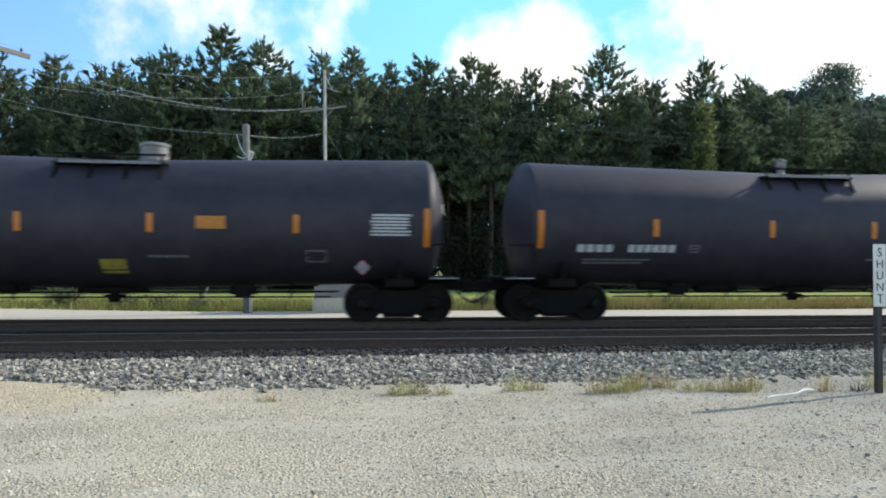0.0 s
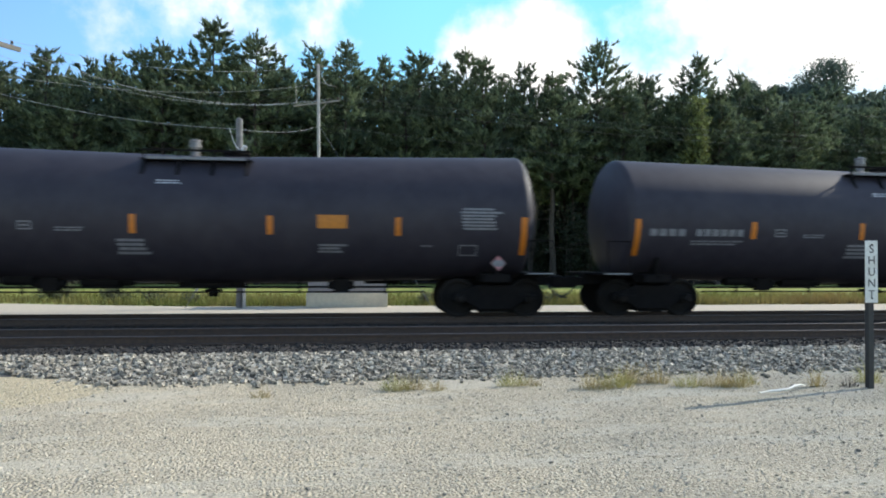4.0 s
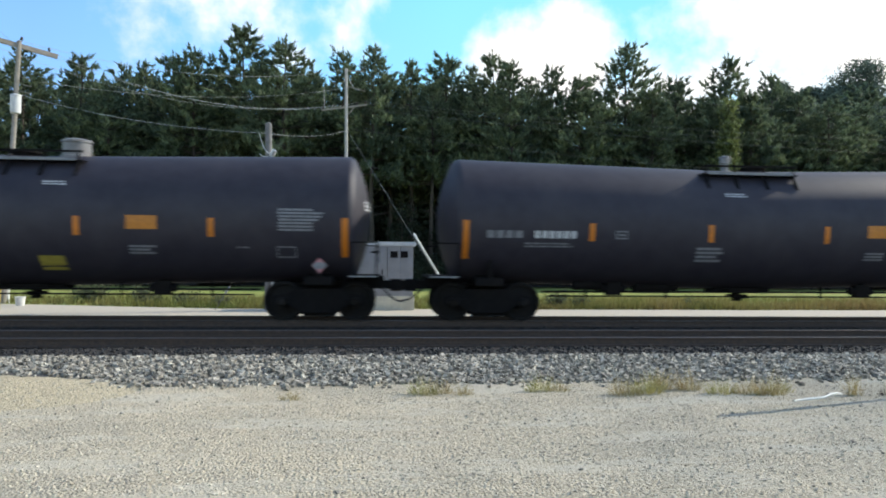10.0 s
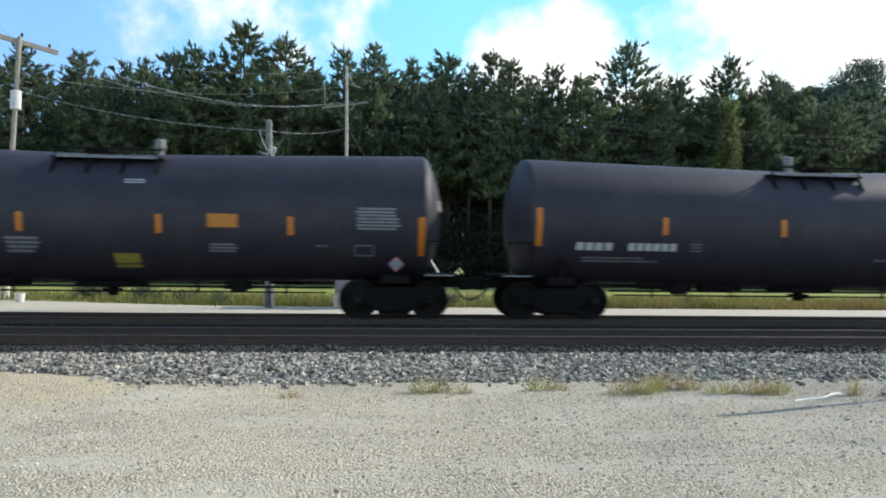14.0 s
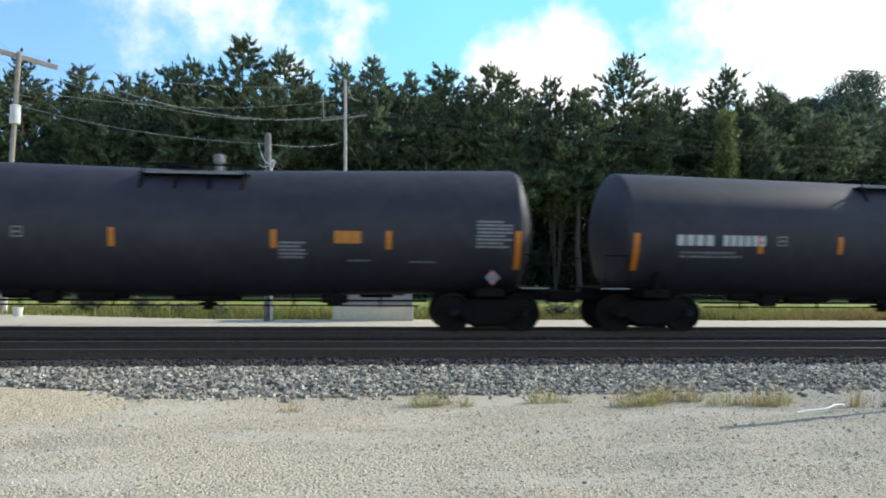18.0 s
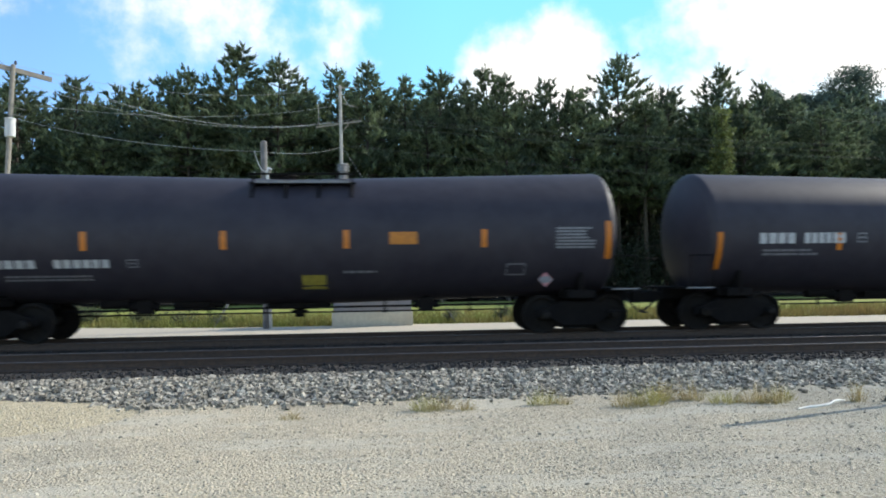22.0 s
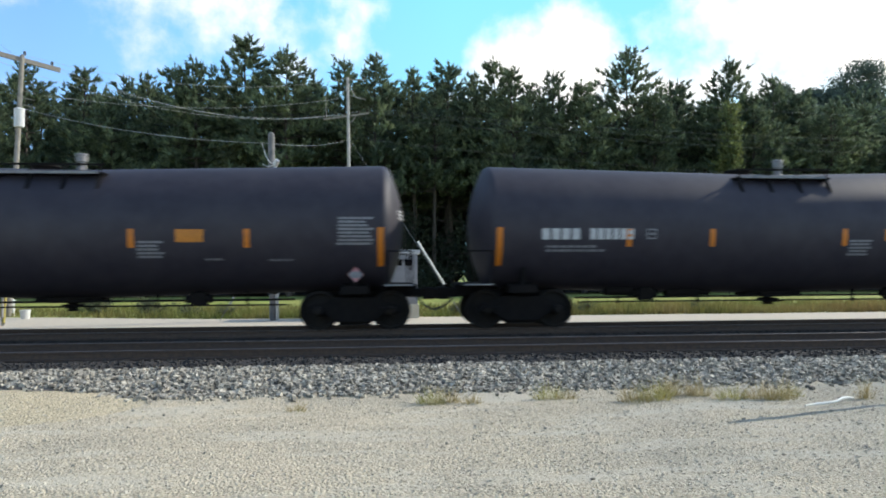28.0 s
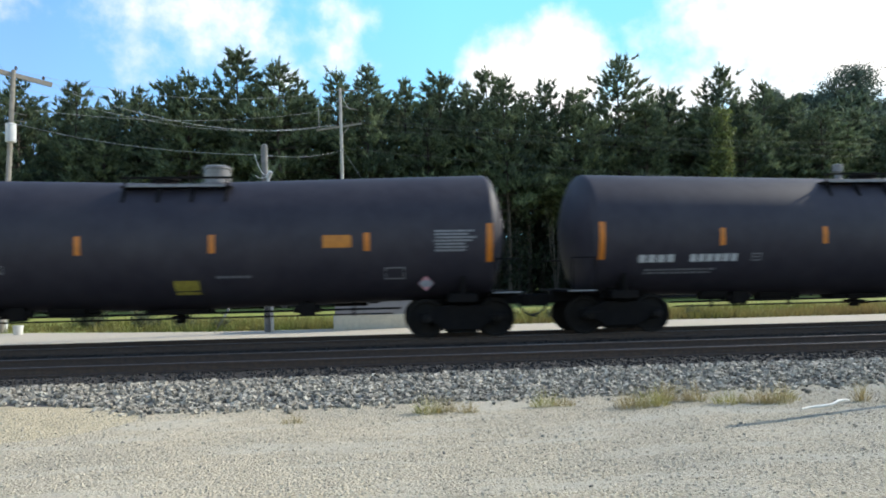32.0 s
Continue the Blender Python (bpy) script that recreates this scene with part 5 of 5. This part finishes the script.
put("post", one(rod, (0, 0, 0), (0, 0, 4.2), 0.04, 8, material=M_PALE, name="post"), mk)
put("red_box", one(box, -0.3, 0.35, -0.12, 0.12, 1.05, 1.5, 0.03, material=M_RED, name="red_box"), mk, label="red metal box")

# ---- signal equipment cabin ----
c = tagged(new("equipment_cabin"), "grey metal equipment cabin with a pale roof on a concrete footing", "cabin")
c.matrix_basis = Matrix.Translation((-0.17, 25.7, -0.01)) @ Matrix.Diagonal((0.97, 0.62, 0.97, 1))
put("footing", one(box, -1.55, 1.55, 0, 2.1, 0.0, 0.56, 0.02, material=M_FOOTING, name="footing"), c, label="pale concrete footing")
for i in range(6):
    x = -1.5 + i * 0.5
    put("wall_panel", one(box, x + 0.004, x + 0.496, 0.03, 2.07, 0.56, 2.5, 0.012, material=M_PANEL, name="wall_panel"), c)
put("roof", one(box, -1.6, 1.6, -0.06, 2.16, 2.5, 2.66, 0.03, material=M_CABIN, name="roof"), c)
d = put("door", one(box, -0.45, 0.45, 0.0, 0.028, 0.6, 2.35, 0.006, material=M_PANEL, name="door"), c)
put("handle", one(box, 0.28, 0.32, -0.05, 0.0, 1.4, 1.58, 0.006, material=M_STEEL, name="handle"), d)
for x in (0.75, 1.15):
    v = put("vent", one(box, x - 0.14, x + 0.14, 0.005, 0.03, 2.05, 2.3, material=M_STEEL, name="vent"), c)

# pale litter by the far road
b = tagged(new("white_post"), "short white marker post by the road", "post")
b.location = (-15.6, 30.4, 0)
put("shaft", one(rod, (0, 0, -0.05), (0, 0, 0.62), 0.09, 10, material=M_SIGN, name="shaft"), b)
put("cap", one(rod, (0, 0, 0.62), (0, 0, 0.68), 0.1, 10, 0.05, material=M_SIGN, name="cap"), b)
b = tagged(new("bucket"), "white plastic bucket standing by the road", "bucket")
b.location = (-13.75, 27.7, 0)
put("body", one(rod, (0, 0, 0), (0, 0, 0.34), 0.15, 16, 0.18, material=M_SIGN, name="body"), b)
put("rim", one(rod, (0, 0, 0.32), (0, 0, 0.355), 0.195, 16, material=M_SIGN, name="rim"), b)

# ---- the sign at the trackside ----
s = tagged(new("trackside_sign"), "tall narrow white sign with black letters reading shunt", "sign")
s.location = (7.16, 8.6, 0)
put("post", one(box, -0.04, 0.04, -0.02, 0.055, -0.15, 2.02, 0.005, material=M_BLACK, name="post"), s, label="dark steel post")
plate = put("plate", one(box, -0.095, 0.095, -0.03, -0.022, 1.19, 2.05, 0.003, material=M_SIGN, name="plate"), s, label="white plate")
for i, ch in enumerate("SHUNT"):
    cu = bpy.data.curves.new("letter", "FONT")
    cu.body, cu.size, cu.align_x, cu.align_y, cu.extrude = ch, 0.165, "CENTER", "CENTER", 0.001
    cu.materials.append(M_BLACK)
    put("letter", cu, plate, pose(0, -0.032, 1.93 - i * 0.158, 90, 0, 0))
for z in (1.25, 1.99):
    put("bolt", one(rod, (0, -0.045, z), (0, -0.03, z), 0.012, 8, material=M_STEEL, name="bolt"), plate)


# ---- small things on the ground ----
def tube(name, pts, radii, material, seg=8):
    verts, faces, n = [], [], len(pts)
    for i, q in enumerate(pts):
        d = (Vector(pts[min(i + 1, n - 1)]) - Vector(pts[max(i - 1, 0)])).normalized()
        u = d.orthogonal().normalized()
        w = d.cross(u)
        verts += [tuple(Vector(q) + (u * math.cos(2 * math.pi * k / seg) + w * math.sin(2 * math.pi * k / seg)) * radii[i]) for k in range(seg)]
    for i in range(n - 1):
        faces += [(seg * i + k, seg * i + (k + 1) % seg, seg * i + seg + (k + 1) % seg, seg * i + seg + k) for k in range(seg)]
    return raw(name, verts, faces + [tuple(range(seg)), tuple(range(seg * (n - 1), seg * n))], material, True)


STICK = [(5.34, 8.34, 0.03), (5.5, 8.35, 0.045), (5.66, 8.37, 0.05), (5.8, 8.4, 0.06), (5.93, 8.47, 0.085), (6.05, 8.52, 0.085), (6.14, 8.55, 0.07)]
tagged(put("stick", tube("stick", STICK, (0.011, 0.016, 0.018, 0.016, 0.018, 0.015, 0.009), M_SIGN)), "bleached white curved stick lying on the gravel", "stick")


def stone_shape(r):
    v = [(sx * r.uniform(0.55, 1), sy * r.uniform(0.5, 0.95), sz * r.uniform(0.4, 0.8)) for sx in (-1, 1) for sy in (-1, 1) for sz in (-1, 1)]
    return np.array(v)


CUBE = np.array([(0, 1, 3, 2), (4, 6, 7, 5), (0, 4, 5, 1), (2, 3, 7, 6), (0, 2, 6, 4), (1, 5, 7, 3)])


def scatter(name, spots, material, label, seed):
    """Many small angular stones, joined."""
    r = random.Random(seed)
    shapes = [stone_shape(r) for _ in range(24)]
    verts, faces = [], []
    for i, (x, y, z, s) in enumerate(spots):
        a, b = r.uniform(0, 6.28), r.uniform(-0.7, 0.7)
        m = np.array([[math.cos(a), -math.sin(a), 0], [math.sin(a), math.cos(a), 0], [0, 0, 1]]) @ np.array([[math.cos(b), 0, math.sin(b)], [0, 1, 0], [-math.sin(b), 0, math.cos(b)]])
        verts.append(shapes[i % 24] @ m.T * s + (x, y, z))
        faces.append(CUBE + 8 * i)
    verts, faces = np.concatenate(verts), np.concatenate(faces)
    me = raw(name, verts.tolist(), faces.tolist(), material)
    return tagged(put(name, me), label, "stones", kind="stuff")


def single(name, spots, material, parent, seed):
    """The same stones one by one, as parts of the ground they lie on."""
    r = random.Random(seed)
    shapes = [raw(name, stone_shape(r).tolist(), CUBE.tolist(), material) for _ in range(12)]
    for i, (x, y, z, s) in enumerate(spots):
        put(name, shapes[i % 12], parent, pose(x, y, z, r.uniform(-30, 30), r.uniform(-30, 30), r.uniform(0, 360)) @ Matrix.Diagonal((s, s, s, 1)))


def shoulder_edge(x):
    return 9.93 + 0.03 * min(max(x, -5), 9) + 0.12 * noise.noise((x * 0.8, 0, 0)) + (1.1 * math.exp(-((x + 5.6) / 1.7) ** 2) if x < -2 else 0)


spots = []
for _ in range(26000):
    x, y = RND.uniform(-14, 22), RND.uniform(9.3, 11.98)
    if y < shoulder_edge(x) - RND.expovariate(9):
        continue
    s = RND.uniform(0.02, 0.044)
    spots.append((x, y, max(bed_z(y), 0.0) + RND.uniform(0.0, 0.035), s))
near = [q for q in spots if -2.6 < q[0] < 3.4 and q[1] < 10.4][:300]        # the foot of the shoulder before the lot, stone by stone
single("ballast_stone", near, M_STONE, SHOULDER, 13)
spots = [q for q in spots if q not in set(near)]
scatter("ballast_stones", spots, M_STONE, "loose grey ballast stones on the shoulder", 3)
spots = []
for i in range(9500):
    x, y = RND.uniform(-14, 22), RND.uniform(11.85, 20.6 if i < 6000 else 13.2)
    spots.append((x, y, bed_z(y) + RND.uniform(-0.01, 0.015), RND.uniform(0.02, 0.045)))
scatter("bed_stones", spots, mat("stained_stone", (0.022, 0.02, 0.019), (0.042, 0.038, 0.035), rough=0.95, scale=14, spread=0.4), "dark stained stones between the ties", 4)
spots = []
for _ in range(17000):
    y = 3.2 + 6.8 * RND.random()
    x = RND.uniform(-0.85 * y - 1.0, 1.05 * y + 1.5)
    spots.append((x, y, max(lot_z(x, y), mound_z(x, y) if x < -2.8 and y > 7.2 else -1) + 0.001, RND.choice((0.005, 0.006, 0.007, 0.009, 0.012, 0.015))))
scatter("lot_pebbles", spots, M_PEBBLE, "pale pebbles scattered on the lot", 5)
spots = []
for _ in range(110):
    y = 3.2 + 6.6 * RND.random()
    x = RND.uniform(-0.8 * y - 1.0, 1.0 * y + 1.0)
    spots.append((x, y, max(lot_z(x, y), mound_z(x, y) if x < -2.8 and y > 7.2 else -1) + 0.004, RND.uniform(0.01, 0.022)))
single("pebble", spots, mat("dark_pebble", (0.19, 0.175, 0.145), (0.29, 0.265, 0.22), rough=0.9, scale=20, spread=0.4), LOT, 6)


def tuft(x, y, h, w, n, seed, material, label):
    r = random.Random(seed)
    verts, faces = [], []
    for _ in range(n):
        a, d = r.uniform(0, 6.28), w * math.sqrt(r.random())
        bx, by = math.cos(a) * d, math.sin(a) * d * 0.6
        lean = Vector((r.uniform(-0.6, 0.6) + 1.0 * bx / w, r.uniform(-0.6, 0.6), 1)).normalized() * h * 1.4 * r.uniform(0.5, 1.1) * (1.05 - 0.75 * (d / w) ** 2)      # domed, the outer blades short
        s, b = 0.003, len(verts)
        e = r.uniform(0, 3.14)
        sx, sy = math.cos(e) * s, math.sin(e) * s
        verts += [(bx - sx, by - sy, 0), (bx + sx, by + sy, 0), (bx + lean.x * 0.5 + sx * 0.7, by + lean.y * 0.5 + sy * 0.7, lean.z * 0.6), (bx + lean.x * 0.5 - sx * 0.7, by + lean.y * 0.5 - sy * 0.7, lean.z * 0.6), (bx + lean.x * 1.2, by + lean.y * 1.2, lean.z)]
        faces += [(b, b + 1, b + 2, b + 3), (b + 3, b + 2, b + 4)]
    ob = tagged(put("grass_tuft", raw("grass_tuft", verts, faces, material)), label, "grass", "weeds along the ballast")
    ob.location = (x, y, bed_z(y) if y > 10.3 else 0.0)


TUFTS = ((0.62, 9.15, 0.22, 0.2, 90), (0.85, 9.2, 0.2, 0.16, 70), (1.15, 9.1, 0.13, 0.14, 50), (2.25, 9.3, 0.2, 0.22, 90), (2.5, 9.25, 0.15, 0.15, 50), (3.35, 9.0, 0.2, 0.25, 110), (3.7, 9.1, 0.24, 0.25, 120), (4.0, 9.35, 0.26, 0.2, 110),
         (4.38, 9.3, 0.26, 0.17, 90), (4.7, 9.0, 0.18, 0.25, 90), (5.1, 8.95, 0.2, 0.25, 100), (5.35, 8.9, 0.24, 0.22, 110), (5.6, 9.1, 0.16, 0.2, 60), (6.5, 8.8, 0.28, 0.12, 50), (-1.1, 8.85, 0.1, 0.15, 50), (7.45, 9.0, 0.24, 0.2, 70), (8.3, 9.2, 0.2, 0.25, 80), (9.2, 9.0, 0.22, 0.25, 80))
for i, (x, y, h, w, n) in enumerate(TUFTS):
    tuft(x, y, h * 1.2, w * 0.95, int(n * 1.6), 50 + i, M_STRAW if i % 3 else M_WEED, "dry yellowing grass tuft at the ballast's foot")
tuft(6.95, 8.75, 0.16, 0.13, 60, 90, M_BARK, "dark dead brush at the sign's foot")

# meadow grass behind the road
r = random.Random(77)
verts, faces = [], []
for _ in range(42000):
    y = 26.9 + 9 * r.random() ** 2.2
    x = r.uniform(-0.8 * y - 4, 1.05 * y + 4)
    if y < road_edge(x) - 0.15:
        continue
    h, a, b = r.uniform(0.1, 0.34) * (1.3 if noise.noise((x * 0.2, y * 0.3, 0)) > 0.1 else 0.8), r.uniform(0, 3.14), len(verts)
    dx, dy = math.cos(a) * 0.022, math.sin(a) * 0.022
    lx, ly = r.uniform(-0.2, 0.2), r.uniform(-0.2, 0.2)
    verts += [(x - dx, y - dy, -0.06), (x + dx, y + dy, -0.06), (x + lx, y + ly, h)]
    faces.append((b, b + 1, b + 2))
tagged(put("meadow_grass", raw("meadow_grass", verts, faces, M_BLADE)), "tall green and straw-coloured meadow grass", "grass", kind="stuff")

for i, (x, y, h, w) in enumerate(((-9.6, 29.6, 0.75, 0.9), (-7.9, 28.9, 0.55, 0.7), (-6.4, 28.4, 0.5, 0.6), (2.9, 28.0, 0.5, 0.6), (5.2, 28.4, 0.55, 0.7), (7.4, 28.2, 0.6, 0.8), (8.6, 28.3, 0.5, 0.6), (-12.3, 30.8, 0.8, 0.9), (13.5, 28.4, 0.45, 0.6))):
    bush(x, y, h, w, 300 + i, M_WEEDLEAF, "weed_clump", "grey-green weed clump in the rough grass by the road", 0.3, 60)

# ---- ties ----
def tie_mesh():
    bm = bmesh.new()
    box(bm, -0.115, 0.115, -1.3, 1.3, -0.17, 0.0, 0.01)
    return mesh_of(bm, "tie", M_TIE)


TIE, PLATE = tie_mesh(), one(box, -0.1, 0.1, -0.17, 0.17, 0.0, 0.014, material=M_RAIL, name="tie_plate")
for cy in (TRAIN_Y, NEAR_Y):
    bed = tagged(new("ties"), "dark creosoted wooden ties under the rails", "ties", kind="structure")
    bed.location = (0, cy, RZ - 0.184)
    for i in range(68):
        put("tie", TIE, bed, pose(-13.2 + i * 0.5 + RND.uniform(-0.02, 0.02), RND.uniform(-0.03, 0.03), RND.uniform(-0.006, 0.0), 0, 0, RND.uniform(-1, 1)))
    bm = bmesh.new()
    for x0, n, d in ((-13.7, 300, -0.5), (20.8, 300, 0.5)):
        for i in range(n):
            x = x0 + i * d
            m = Matrix.Translation((x, 0, -0.085)) @ Matrix.Diagonal((0.23, 2.6, 0.17, 1))
            bmesh.ops.create_cube(bm, size=1, matrix=m)
    tagged(put("far_ties", mesh_of(bm, "far_ties", M_TIE), bed), kind="stuff")


def motions():
    """The train runs to the left at an even speed; its wheels roll while they pass the lot."""
    for car, wheels in TRAIN:
        x = car["x"]
        del car["x"]
        walk(car, [(t, pose(x - SPEED * t, TRAIN_Y, RZ)) for t in (0.0, 16.0, 32.0)])
        for w in wheels:
            place, off = w.matrix_basis.translation.copy(), w.parent.matrix_basis.translation.x + w.matrix_basis.translation.x
            t0 = max(0.0, (x + off - 19) / SPEED)
            t1 = min(32.0, (x + off + 15) / SPEED)
            rows, angle = [(0.0, Matrix.Translation(place))], 0.0
            if t1 > t0:
                n0, n1 = math.ceil(t0 * FPS) + 1, math.floor(t1 * FPS)
                for n in range(n0, n1):
                    angle -= math.degrees(SPEED / FPS / R_WHEEL)
                    rows.append((n / FPS, Matrix.Translation(place) @ pose(0, 0, 0, 0, angle, 0)))
            if rows[-1][0] < 31.9:
                rows.append((32.0, Matrix.Translation(place) @ pose(0, 0, 0, 0, angle, 0)))
            walk(w, rows)


motions()
